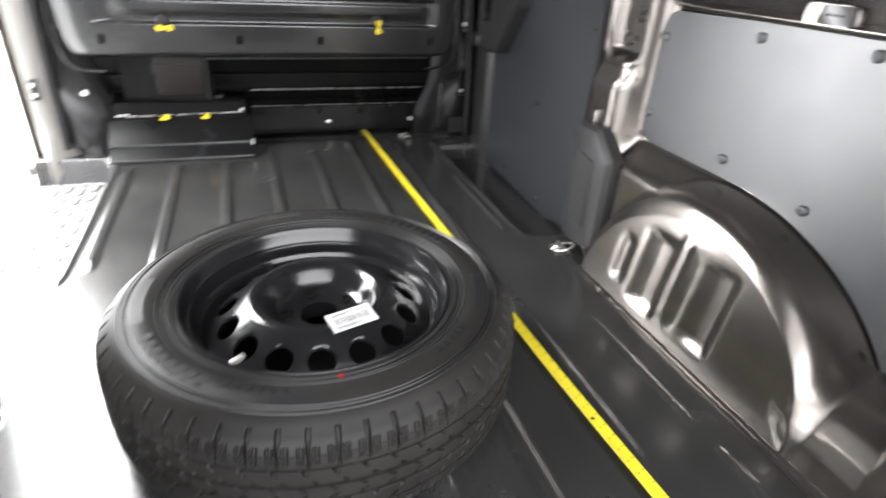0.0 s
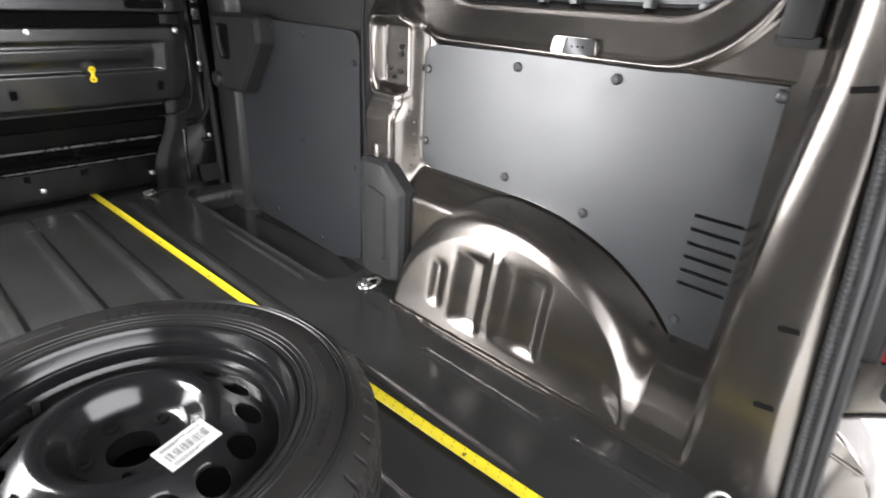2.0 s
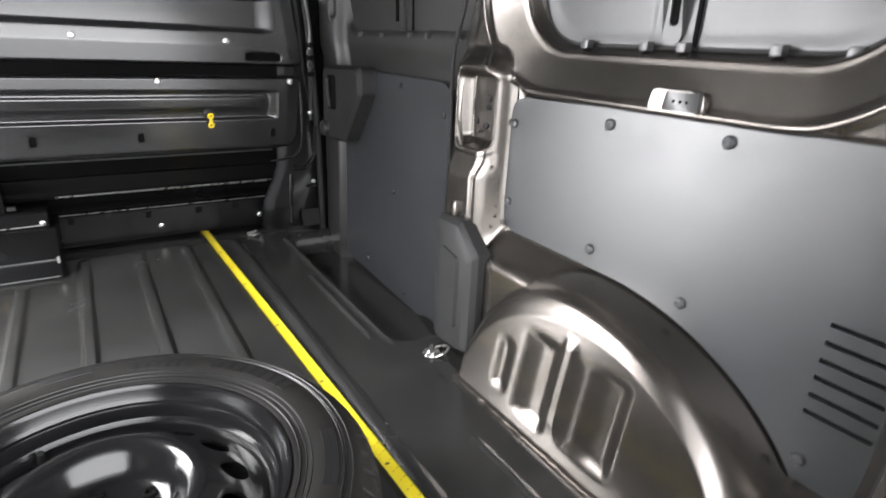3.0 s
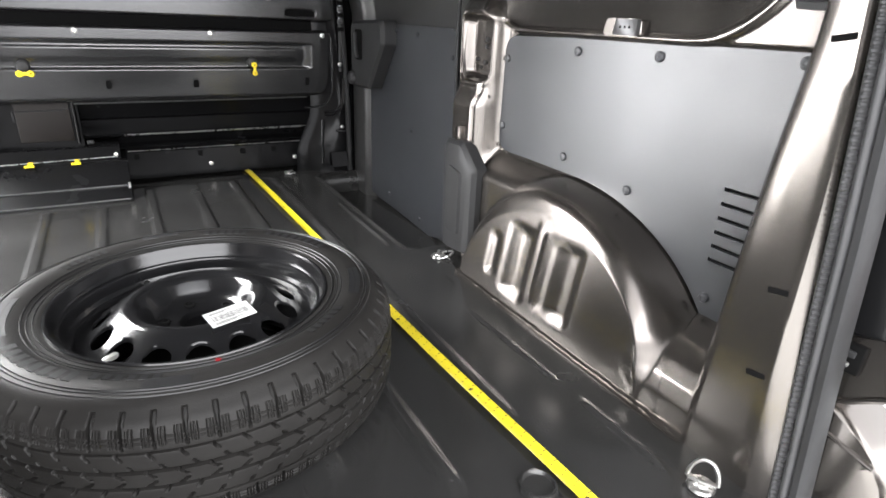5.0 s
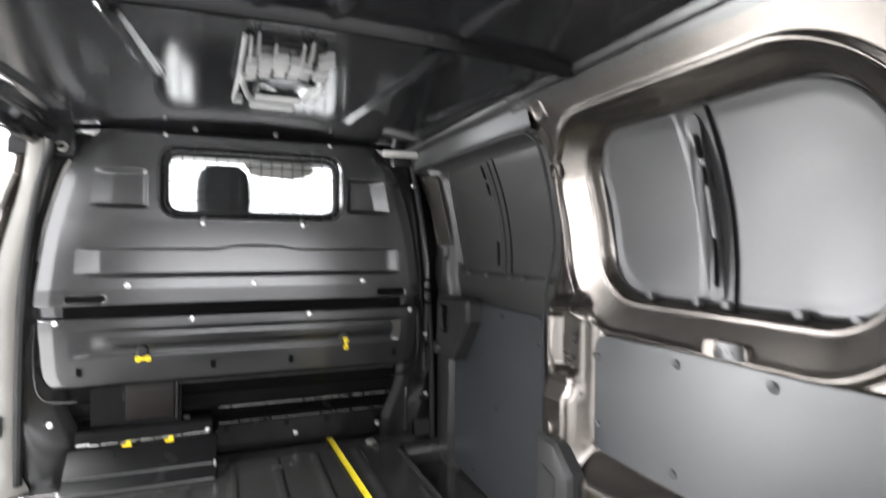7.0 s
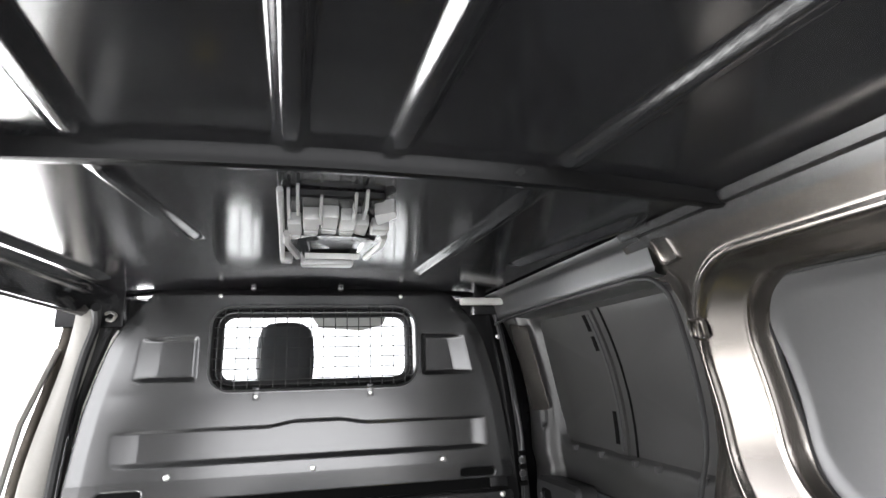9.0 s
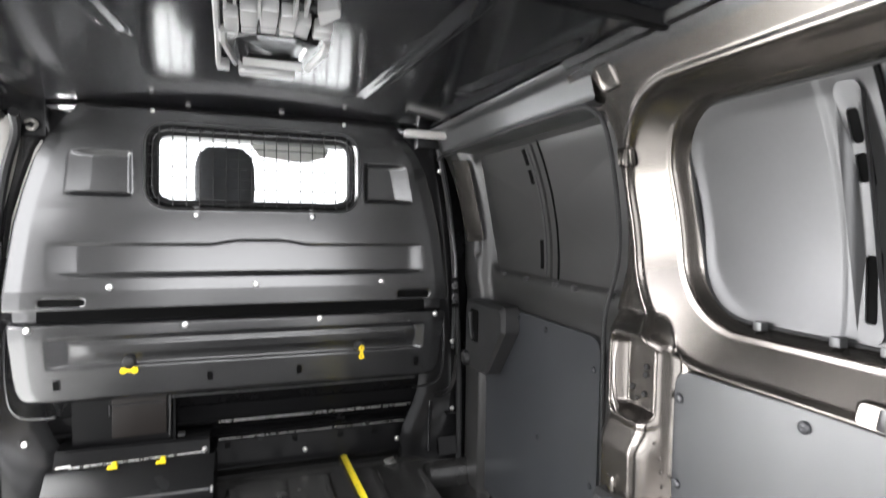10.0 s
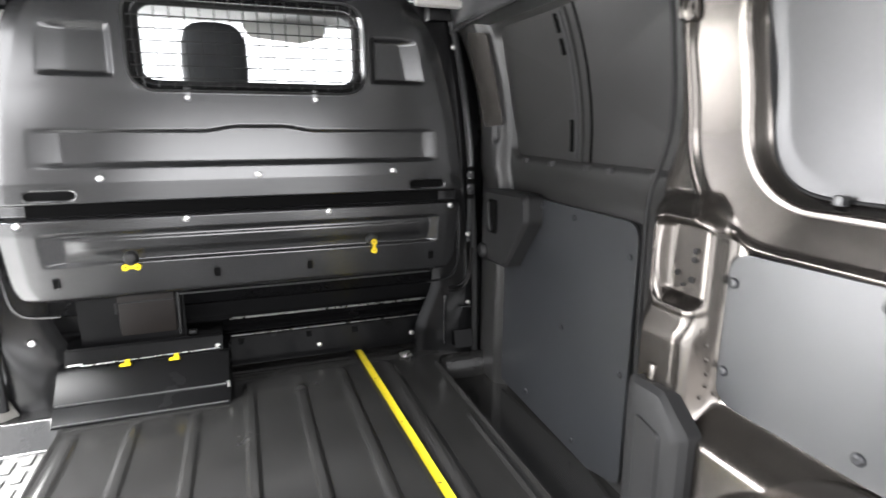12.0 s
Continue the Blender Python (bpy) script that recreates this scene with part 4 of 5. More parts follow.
for y in (0.512, 0.524, 0.536):
    part("hole", dome((0.7500, y, 0.667), (-1, 0, 0), 0.0025, 0.0015, 8), VOID, face)

# ---------------------------------------------------------------- things on the pillar
bm = loft([[(x, y, z) for y, z in rounded([(0.915 + g, 0.03), (1.085 - g, 0.02), (1.09 - g, 0.345 - g), (0.99, 0.348 - g), (0.915 + g, 0.285 - g)], 0.02)] for x, g in ((0.715, 0.0), (0.682, 0.0), (0.670, 0.010), (0.664, 0.030))], cap=(False, True))
cover = tagged(part("pillar_cover", bm, PLASTIC, None, "", 30), "dark grey plastic cover at the pillar foot", "cover")
bm = loft([[(x, y, z) for y, z in rounded([(0.965 + g, 0.08), (1.045 - g, 0.08), (1.045 - g, 0.28), (0.965 + g, 0.265)], 0.015)] for x, g in ((0.6645, 0.0), (0.658, 0.008))], cap=(False, True))
part("raised_face", bm, PLASTIC, cover)
part("catch", block((0.688, 1.03, 0.335), (0.705, 1.055, 0.385), 0.008), PAINT, cover)
box = thing("pillar_box", (0.74, 0.165, 0.70), "dark grey plastic box beside the window recess", "box")
part("box_body", block((0.738, 0.142, 0.712), (0.768, 0.190, 0.785), 0.005), PLASTIC, box)
bm = loft([[(x, y, z) for y, z in rounded([(0.134, 0.700), (0.190, 0.702), (0.196, 0.716), (0.134, 0.716)], 0.003)] for x in (0.745, 0.768)], cap=(True, True))
part("box_foot", bm, PLASTIC, box)
hole_plate = thing("pillar_hardware", (0.75, 1.02, 0.6), "dark bolts and a wire bracket in the pillar recess", "hardware")
for y, z, r in ((1.023, 0.620, 0.007), (1.024, 0.602, 0.007), (1.028, 0.560, 0.007), (1.068, 0.566, 0.007), (1.05, 0.545, 0.004)):
    part("bolt", dome((side_x(y, z) - 0.0005, y, z), (-1, 0, 0), r, 0.005, 10), PLASTIC, hole_plate)
part("wire_bracket", tube([(0.738, 1.098, 0.665), (0.732, 1.098, 0.62), (0.726, 1.09, 0.575), (0.722, 1.075, 0.54), (0.720, 1.062, 0.520), (0.724, 1.068, 0.513), (0.726, 1.085, 0.535), (0.728, 1.09, 0.56)], 0.005, 6), PAINT, hole_plate)
PLATE_LOW = ((1.030, 1.048), (1.072, 1.048), (1.060, 1.088), (1.020, 1.088))
PLATE_HIGH = ((0.985, 1.200), (1.045, 1.196), (1.035, 1.244), (0.985, 1.244))
for outline, words in ((PLATE_LOW, "small rounded pressed plate on the pillar"), (PLATE_HIGH, "painted rounded plate high on the pillar")):
    loops = [[(0.762 - d - lean(v), u, v) for u, v in rounded([(sum(p[0] for p in outline) / 4 * (1 - g) + p[0] * g, sum(p[1] for p in outline) / 4 * (1 - g) + p[1] * g) for p in outline], 0.012)] for d, g in ((-0.004, 1.10), (0.004, 1.06), (0.007, 0.98), (0.004, 0.88), (0.003, 0.84))]
    tagged(part("pillar_plate", loft(loops, cap=(False, True)), PAINT, None, "", 40), words, "plate")
for i, (y, z) in enumerate(((0.968, 0.475), (0.964, 0.445), (0.963, 0.415), (0.962, 0.385), (0.962, 0.36), (0.955, 0.345), (0.965, 0.335))):
    tagged(part("weld_stud", dome((side_x(y, z) - 0.0003, y, z), (-0.8, -0.6, 0), 0.005, 0.004, 8), PAINT), "small painted stud on the pillar", "stud", "weld studs on the pillar")


# ---------------------------------------------------------------- lashing rings
def ring_thing(at, rz, tilt, scale=1.0):
    t = thing("lashing_ring", (*at, 0, 0, rz), "zinc plated lashing ring in its floor mount", "ring", "lashing rings on the floor")
    b = t.matrix_basis
    bm = revolve([(0.0004, 0.010), (0.010, 0.010), (0.013, 0.006), (0.020, 0.005), (0.022, 0.0)], 24)
    bm.transform(b)
    part("mount", bm, ZINC, t)
    bm = block((-0.022, -0.005, 0.006), (0.022, 0.005, 0.014), 0.003)
    bm.transform(b)
    part("bridge", bm, ZINC, t)
    pts = [(0.023 * scale * math.cos(a), 0, 0.010 + 0.036 * scale * math.sin(a)) for a in [k * math.pi / 14 for k in range(15)]]
    bm = tube(pts, 0.0035, 8)
    bm.transform(b @ pose(0, 0, 0.0, tilt))
    part("loop", bm, ZINC, t)


ring_thing((0.560, 0.035, 0.002), 118, 12, 1.0)
ring_thing((0.462, 2.10, 0.0), 20, 75, 0.8)
ring_thing((0.625, 1.01, 0.0), 60, 70)
bm = revolve([(0.031, 0.0), (0.030, 0.007), (0.026, 0.008), (0.023, 0.002), (0.0005, 0.001)], 32)
bm.transform(pose(0.33, 0.155, 0.0))
tagged(part("floor_plug", bm, FLOORP), "round black plug pressed into the floor", "plug")


# ---------------------------------------------------------------- tape measure
def tape_x(y):
    return 0.298 + (2.25 - y) * 0.032 + 0.010 * smooth(0.6 - y, 0.0, 0.6)


tape = thing("tape_measure", (0.33, 1.1, 0.0), "yellow steel tape measure blade pulled out along the floor", "tape measure")
bm = sheet(lambda u, v: (tape_x(v) + u, v, 0.0090 + 0.0025 * (u / 0.0125) ** 2), steps(-0.0125, 0.0125, 6), steps(-0.45, 2.235, 90))
part("blade", bm, TAPE, tape, "", 0)
part("hook", block((tape_x(2.235) - 0.010, 2.228, 0.004), (tape_x(2.235) + 0.010, 2.245, 0.018), 0.002), BOLT, tape)
ticks, numbers = bmesh.new(), bmesh.new()
for k in range(1, 103):
    y = 2.235 - k * 0.0254
    x = tape_x(y)
    block((x + 0.007, y - 0.0005, 0.0098), (x + 0.0118, y + 0.0005, 0.0114), 0, ticks)
    block((x - 0.002, y - 0.0045, 0.0093), (x + 0.0005, y - 0.0027, 0.0097), 0, ticks)
    if k % 12 == 0:
        block((x - 0.006, y - 0.009, 0.0093), (x + 0.003, y - 0.005, 0.0100), 0, numbers)
tagged(part("tick_marks", ticks, INK, tape, "", 0), kind="stuff")
tagged(part("foot_marks", numbers, INK, tape, "", 0), kind="stuff")


# ---------------------------------------------------------------- spare wheel
WX, WY = -0.08, 0.645
wheel = thing("spare_wheel", (WX, WY, 0.0), "black steel spare wheel with new tyre lying on the floor", "wheel")
TYRE_PROFILE = ((0.214, 0.185), (0.219, 0.192), (0.228, 0.197), (0.236, 0.196), (0.244, 0.199), (0.258, 0.2045), (0.272, 0.206), (0.284, 0.2045), (0.292, 0.201), (0.296, 0.2015), (0.302, 0.199), (0.308, 0.195), (0.3125, 0.191))
TREAD_W = (0.186, 0.019)
N = 1904
BLOCKS = 56


def notch(d, w):
    """1 inside a groove of half width w, 0 outside, with a steep wall."""
    return 1 - smooth(d, w * 0.75, w * 1.25)


def tread_r(th, z):
    """Radius of the tread: four grooves, slotted shoulders, notched ribs and a chevron rib."""
    s = (z - 0.1025) / 0.0835
    a = abs(s)
    r = 0.337 - 0.004 * s * s - 0.0155 * a ** 7
    turn = th / math.tau * BLOCKS
    cell = abs(turn % 1.0 - 0.5)
    deep = max(notch(abs(a - 0.50), 0.020), notch(abs(a - 0.16), 0.026))
    if a > 0.50:
        deep = max(deep, 1.0 * notch(cell, 0.052 + 0.03 * smooth(a, 0.7, 1.0)) * smooth(a, 0.56, 0.58))
        for c in (0.14, 0.25, 0.36):
            deep = max(deep, 0.35 * notch(abs(cell - c), 0.020) * (1 - smooth(a, 0.84, 0.88)) * smooth(a, 0.60, 0.62))
        for c in (0.66, 0.74, 0.82):
            deep = max(deep, 0.30 * notch(abs(a - c), 0.009))
    elif a > 0.16:
        lean_in = abs((turn + (a - 0.33) * 1.6) % 1.0 - 0.5)
        deep = max(deep, 0.9 * notch(lean_in, 0.062) * (smooth(a, 0.37, 0.39) + 1 - smooth(a, 0.25, 0.27)))
    else:
        lean_in = abs((turn + a * 3.2) % 1.0 - 0.5)
        deep = max(deep, 0.9 * notch(lean_in, 0.070) * smooth(a, 0.02, 0.04))
    return r - 0.0085 * deep


def tyre_mesh():
    bm = bmesh.new()
    rows = []
    for r, z in TYRE_PROFILE:
        rows.append([(r, z)] * N)
    zs = steps(*TREAD_W, 84)
    for z in zs:
        rows.append([(tread_r(k * math.tau / N, z), z) for k in range(N)])
    for r, z in reversed(TYRE_PROFILE):
        rows.append([(r, 0.205 - z)] * N)
    rings = [[bm.verts.new((r * math.cos(k * math.tau / N), r * math.sin(k * math.tau / N), z)) for k, (r, z) in enumerate(row)] for row in rows]
    for a, b in zip(rings, rings[1:]):
        for k in range(N):
            bm.faces.new((a[k], a[(k + 1) % N], b[(k + 1) % N], b[k]))
    bm.transform(pose(WX, WY, 0.0))
    return bm


tyre = part("tyre", tyre_mesh(), TYRE, wheel, "new black rubber tyre with ribbed tread", 40)


def side_arc(r, a0, a1, w, h, n=10):
    """A raised bar on the sidewall."""
    z = lerp_table(r, TYRE_PROFILE) - 0.001
    loops = []
    for a in steps(radians(a0), radians(a1), n):
        loops.append([(WX + q * math.cos(a), WY + q * math.sin(a), lerp_table(q, TYRE_PROFILE) + e) for q, e in ((r - w / 2, -0.002), (r - w / 2 + 0.001, h), (r + w / 2 - 0.001, h), (r + w / 2, -0.002))])
    return loft(loops, closed=False)


SIDE = material("sidewall_mark_rubber", (0.009, 0.009, 0.0095), 0.36, 0, 0, 0.1, 300, 0.15, 9, 0.05, 0.25)
for centre in (35, 215):
    for i in range(8):
        a = centre - 16 + i * 4.2
        part("raised_mark", side_arc(0.268, a, a + 2.6, 0.022, 0.0012, 4), SIDE, tyre)
for centre in (235, 60, 300, 120):
    for i in range(6):
        a = centre + i * 3.4
        part("raised_mark", side_arc(0.262, a, a + 2.0, 0.016, 0.0012, 4), SIDE, tyre)
for a0, a1, r in ((165, 192, 0.272), (250, 262, 0.278), (330, 352, 0.272), (90, 104, 0.276)):
    part("raised_panel", side_arc(r, a0, a1, 0.020, 0.0010, 12), SIDE, tyre)
for r in (0.232, 0.240, 0.247, 0.2875, 0.2915, 0.2985):
    loops = [[(WX + q * math.cos(a), WY + q * math.sin(a), lerp_table(q, TYRE_PROFILE) + e) for q, e in ((r - 0.0016, -0.001), (r, 0.0014), (r + 0.0016, -0.001))] for a in [k * math.tau / 160 for k in range(161)]]
    part("bead_ring", loft(loops, closed=False), SIDE, tyre)

# rim: barrel, then disc with oval holes
barrel = [(0.222, 0.184), (0.2235, 0.192), (0.221, 0.197), (0.217, 0.197), (0.214, 0.190), (0.2125, 0.178), (0.209, 0.172), (0.203, 0.171), (0.201, 0.166), (0.200, 0.150), (0.196, 0.143), (0.192, 0.141), (0.190, 0.136), (0.188, 0.105), (0.186, 0.03), (0.20, 0.02)]
bm = revolve(barrel, 96)
bm.transform(pose(WX, WY, 0))
rim = part("rim", bm, RIM, wheel, "gloss black steel rim", 24)


def disc_z(r):
    return lerp_table(r, ((0.0, 0.140), (0.034, 0.140), (0.046, 0.142), (0.062, 0.145), (0.072, 0.150), (0.084, 0.167), (0.094, 0.180), (0.104, 0.186), (0.114, 0.185), (0.124, 0.178), (0.140, 0.167), (0.156, 0.156), (0.170, 0.145), (0.180, 0.137), (0.189, 0.134)))


def disc_mesh(holes=15):
    bm = bmesh.new()

    def put(a, r, dz=0.0):
        return bm.verts.new((WX + r * math.cos(a), WY + r * math.sin(a), disc_z(r) + dz))

    def ring(r, n, dz=0.0):
        return [put(k * math.tau / n, r, dz) for k in range(n)]

    n = holes * 8
    rs = (0.034, 0.040, 0.046, 0.054, 0.062, 0.067, 0.072, 0.078, 0.084, 0.089, 0.094, 0.099, 0.104, 0.109, 0.114, 0.119, 0.124)
    rings = [ring(0.034, n, -0.03)] + [ring(r, n) for r in rs]
    for a, b in zip(rings, rings[1:]):
        for k in range(n):
            bm.faces.new((a[k], a[(k + 1) % n], b[(k + 1) % n], b[k]))
    r0, r1, rm = 0.124, 0.184, 0.151
    w = math.tau / holes
    for h in range(holes):
        c = h * w
        border = [(c - w / 2 + w * i / 8, r0) for i in range(8)] + [(c + w / 2, r0 + (r1 - r0) * i / 8) for i in range(8)]
        border += [(c + w / 2 - w * i / 8, r1) for i in range(8)] + [(c - w / 2, r1 - (r1 - r0) * i / 8) for i in range(8)]
        loops = []
        for k in (1.0, 0.66, 0.33, 0.0):
            loop = []
            for a, r in border:
                ang = math.atan2((r - rm) / 0.030, (a - c) / (w / 2))
                ha, hr = c + 0.0215 / rm * math.cos(ang), rm + 0.0175 * math.sin(ang)
                loop.append(put(ha + (a - ha) * k, hr + (r - hr) * k))
            loops.append(loop)
        deep = [bm.verts.new((v.co.x, v.co.y, v.co.z - 0.006)) for v in loops[-1]]
        for p, q in zip(loops + [deep], loops[1:] + [deep]):
            if p is q:
                continue
            for i in range(32):
                bm.faces.new((p[i], p[(i + 1) % 32], q[(i + 1) % 32], q[i]))
    rings = [ring(r, n) for r in (0.184, 0.189)]
    for k in range(n):
        bm.faces.new((rings[0][k], rings[0][(k + 1) % n], rings[1][(k + 1) % n], rings[1][k]))
    bmesh.ops.remove_doubles(bm, verts=bm.verts, dist=0.0004)
    return bm


disc = part("disc", disc_mesh(), RIM, wheel, "gloss black pressed disc with oval holes", 60)
# black disc under the holes, in place of the shade inside the wheel
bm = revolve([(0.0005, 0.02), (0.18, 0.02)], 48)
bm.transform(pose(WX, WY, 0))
part("wheel_shade_disc", bm, VOID, wheel)
for k in range(5):
    a = k * math.tau / 5 + 0.5
    bm = revolve([(0.0105, 0.0), (0.009, 0.003), (0.006, 0.0035), (0.0055, -0.004), (0.0004, -0.004)], 14)
    bm.transform(pose(WX + 0.056 * math.cos(a), WY + 0.056 * math.sin(a), disc_z(0.056)))
    part("bolt_hole", bm, VOID, disc)
part("valve", tube([(WX - 0.075, WY + 0.172, 0.125), (WX - 0.072, WY + 0.165, 0.155)], 0.005, 8), RUBBER, wheel)
bm = block((-0.010, -0.004, -0.003), (0.010, 0.004, 0.004), 0.001)
bm.transform(pose(WX - 0.130, WY - 0.164, 0.196, 0, 0, 38))
part("balance_weight", bm, BOLT, wheel)

part("paint_dot", dome((WX, WY - 0.232, 0.1965), (0, 0, 1), 0.0045, 0.0012, 10), REDLENS, wheel, "small red paint dot")
STICK = pose(WX + 0.040, WY - 0.100, 0.1965, 6, -2, 14) @ Matrix.Diagonal((0.84, 0.84, 1, 1))
bm = block((-0.045, -0.026, 0.0), (0.045, 0.026, 0.0008))
bm.transform(STICK)
sticker = tagged(part("paper_label", bm, PAPER, None, "", 0), "white paper barcode label stuck on the wheel disc", "label")
rnd = random.Random(7)
bm = bmesh.new()
u = -0.036
while u < 0.036:
    w = rnd.choice((0.0006, 0.0010, 0.0016))
    block((u, -0.010, 0.0007), (u + w, 0.008, 0.0012), 0, bm)
    u += w + rnd.choice((0.0008, 0.0012, 0.0018))
bm.transform(STICK)
tagged(part("barcode", bm, PRINT, sticker, "", 0), kind="stuff")
for v, u0, u1 in ((0.015, -0.036, -0.005), (0.019, -0.036, 0.010), (-0.016, -0.036, 0.020), (-0.020, -0.036, 0.005), (0.017, 0.012, 0.036)):
    bm = block((u0, v - 0.001, 0.0007), (u1, v + 0.001, 0.0012))
    bm.transform(STICK)
    part("print_line", bm, PRINT, sticker, "", 0)

wheel.scale = (1.03, 1.03, 1.03)

# ---------------------------------------------------------------- roof lamp bracket
lamp = thing("roof_lamp", (0.0, 1.2, 1.30), "pale grey roof lamp frame with clips on the ceiling", "lamp")
ZL = 1.300


def lamp_part(name, bm, *rest):
    bm.transform(Matrix.Translation((-0.004, 0.10, 0)) @ Matrix.Diagonal((0.94, 0.945, 1, 1)))
    return part(name, bm, *rest)


bm = loft([[(x, y, z) for x, y in rounded([(-0.10 + g, 0.93 + g), (0.085 - g, 0.93 + g), (0.092 - g, 1.30), (0.065 - g, 1.42 - g), (-0.075 + g, 1.42 - g), (-0.105 + g, 1.30)], 0.012)] for z, g in ((ZL, 0.0), (ZL - 0.010, 0.0), (ZL - 0.013, 0.004))], cap=(False, True))
lamp_part("base_plate", bm, RIM, lamp, "gloss dark base plate")
outline = [(-0.080, 1.120), (-0.035, 1.085), (0.045, 1.085), (0.092, 1.120), (0.074, 1.335), (-0.066, 1.335)]
cx, cy = 0.006, 1.22
bm = loft([[(cx + (x - cx) * g, cy + (y - cy) * g, z) for x, y in rounded(outline, 0.014)] for z, g in ((ZL - 0.010, 1.0), (ZL - 0.034, 0.97), (ZL - 0.040, 0.93), (ZL - 0.041, 0.72), (ZL - 0.036, 0.66))], cap=(False, True))
lamp_part("lamp_housing", bm, RIM, lamp, "gloss black lamp housing")
bm = loft([[(x, 1.255 + d, ZL - 0.0415 - 0.004 * math.sin(math.pi * e)) for e, d in ((0, 0), (0.5, 0.035), (1.0, 0.07))] for x in (-0.060, -0.03, 0.006, 0.04, 0.068)], closed=False)
lamp_part("reflector", bm, LAMPM, lamp, "pale curved reflector strip")
bm = block((-0.070, 1.350, ZL - 0.050), (0.058, 1.395, ZL - 0.016), 0.007)
lamp_part("lens", bm, LAMPM, lamp, "pale lens bar")
lamp_part("lens_tab", block((0.030, 1.392, ZL - 0.040), (0.062, 1.425, ZL - 0.022), 0.005), LAMPM, lamp)
lamp_part("lens_tab", block((-0.066, 1.338, ZL - 0.046), (-0.055, 1.352, ZL - 0.030), 0.003), LAMPM, lamp)
for i, x in enumerate((-0.078, -0.047, -0.012, 0.022, 0.050)):
    d = 0.060 * ((x + 0.012) / 0.07) ** 2
    w = 0.0135 if i in (0, 4) else 0.0155
    bm = block((x - w, 0.975 + d, ZL - 0.036), (x + w, 1.062 + d, ZL - 0.012), 0.005)
    clip = lamp_part("clip", bm, LAMPM, lamp)
    lamp_part("clip_foot", block((x - w * 0.9, 1.062 + d, ZL - 0.039), (x + w * 0.9, 1.088 + d, ZL - 0.030), 0.003), LAMPM, clip)
for x, y0, y1 in ((-0.086, 0.90, 0.99), (-0.070, 0.875, 0.96), (-0.030, 0.93, 1.02), (0.030, 0.91, 1.00), (0.048, 0.89, 0.975)):
    bm = loft([[(x - 0.0025, y, z), (x + 0.0025, y, z), (x + 0.0025, y, ZL - 0.008), (x - 0.0025, y, ZL - 0.008)] for y, z in ((y0, ZL - 0.012), (y0 + 0.3 * (y1 - y0), ZL - 0.034), (y1, ZL - 0.038))], cap=(True, True))
    lamp_part("fin", bm, LAMPM, lamp)
lamp_part("side_rail", tube([(-0.099, 0.885, ZL - 0.016), (-0.105, 1.12, ZL - 0.030), (-0.114, 1.375, ZL - 0.034)], 0.006, 6), LAMPM, lamp)
lamp_part("rail_foot", block((-0.118, 1.355, ZL - 0.042), (-0.090, 1.392, ZL - 0.020), 0.004), LAMPM, lamp)
bm = loft([[(x, y, z) for x, y in rounded([(0.066, 0.955), (0.100, 0.925), (0.108, 0.965), (0.080, 1.030)], 0.006)] for z in (ZL - 0.010, ZL - 0.034)], cap=(True, True))
lamp_part("corner_bracket", bm, LAMPM, lamp, "pale corner bracket")
lamp_part("corner_bracket", block((0.070, 1.035, ZL - 0.040), (0.105, 1.085, ZL - 0.014), 0.006), LAMPM, lamp)
for x0, x1 in ((-0.094, -0.076), (0.102, 0.084)):
    lamp_part("side_arm", tube([(x0, 1.10, ZL - 0.036), (x0 * 1.02, 1.16, ZL - 0.040), (x1, 1.315, ZL - 0.038)], 0.008, 6), LAMPM, lamp)

# ---------------------------------------------------------------- left doorway
path = [(-0.787, 2.035, 0.03), (-0.784, 2.035, 0.3), (-0.777, 2.035, 0.6), (-0.757, 2.035, 0.85), (-0.727, 2.035, 1.05), (-0.697, 2.03, 1.17), (-0.668, 1.93, 1.215)]
tagged(part("door_seal", tube(glide(path), 0.014, 8), RUBBER), "black rubber seal beside the open doorway", "seal")
left_post = thing("door_post", (-0.80, 2.0, 0.0), "light painted post beside the open doorway", "post")
loops = []
for z in steps(-0.09, 1.22, 26):
    k = 0.11 * smooth(z, 0.6, 1.25)
    f = 0.05 * (1 - smooth(z, -0.05, 0.12))
    loops.append([(-0.797 + k + f, 2.055, z), (-0.812 + k, 2.040 - f, z), (-0.842 + k, 2.030 - f, z), (-0.867 + k, 2.040, z), (-0.872 + k, 2.115, z)])
part("post_body", loft(loops, closed=False), POSTM, left_post, "light grey painted metal", 50)
loops = []
for z in steps(-0.09, 1.21, 26):
    k = 0.11 * smooth(z, 0.6, 1.25)
    loops.append([(-0.874 + k, 2.095, z), (-0.888 + k, 2.065, z), (-0.901 + k, 2.055, z), (-0.909 + k, 2.065, z), (-0.911 + k, 2.105, z)])
part("outer_band", loft(loops, closed=False), PAINT, left_post, "bronze grey outer door frame", 50)
part("striker", block((-0.847, 2.017, 0.205), (-0.827, 2.033, 0.275), 0.004), PLASTIC, left_post)
for z in (0.223, 0.257):
    part("bolt", dome((-0.837, 2.017, z), (0, -1, 0), 0.007, 0.005), BOLT, left_post)
for x, z in ((-0.71, 0.74), (-0.715, 0.64), (-0.725, 0.43), (-0.705, 0.215)):
    tagged(part("pillar_bolt", dome((x, 2.083, z), (0, -1, 0), 0.011, 0.009), BOLT), "pale bolt on the pillar beside the bulkhead", "bolt")
strip_path = [(0.79, -0.728), (0.80, -0.726), (0.92, -0.708), (1.04, -0.676), (1.13, -0.648), (1.155, -0.640)]
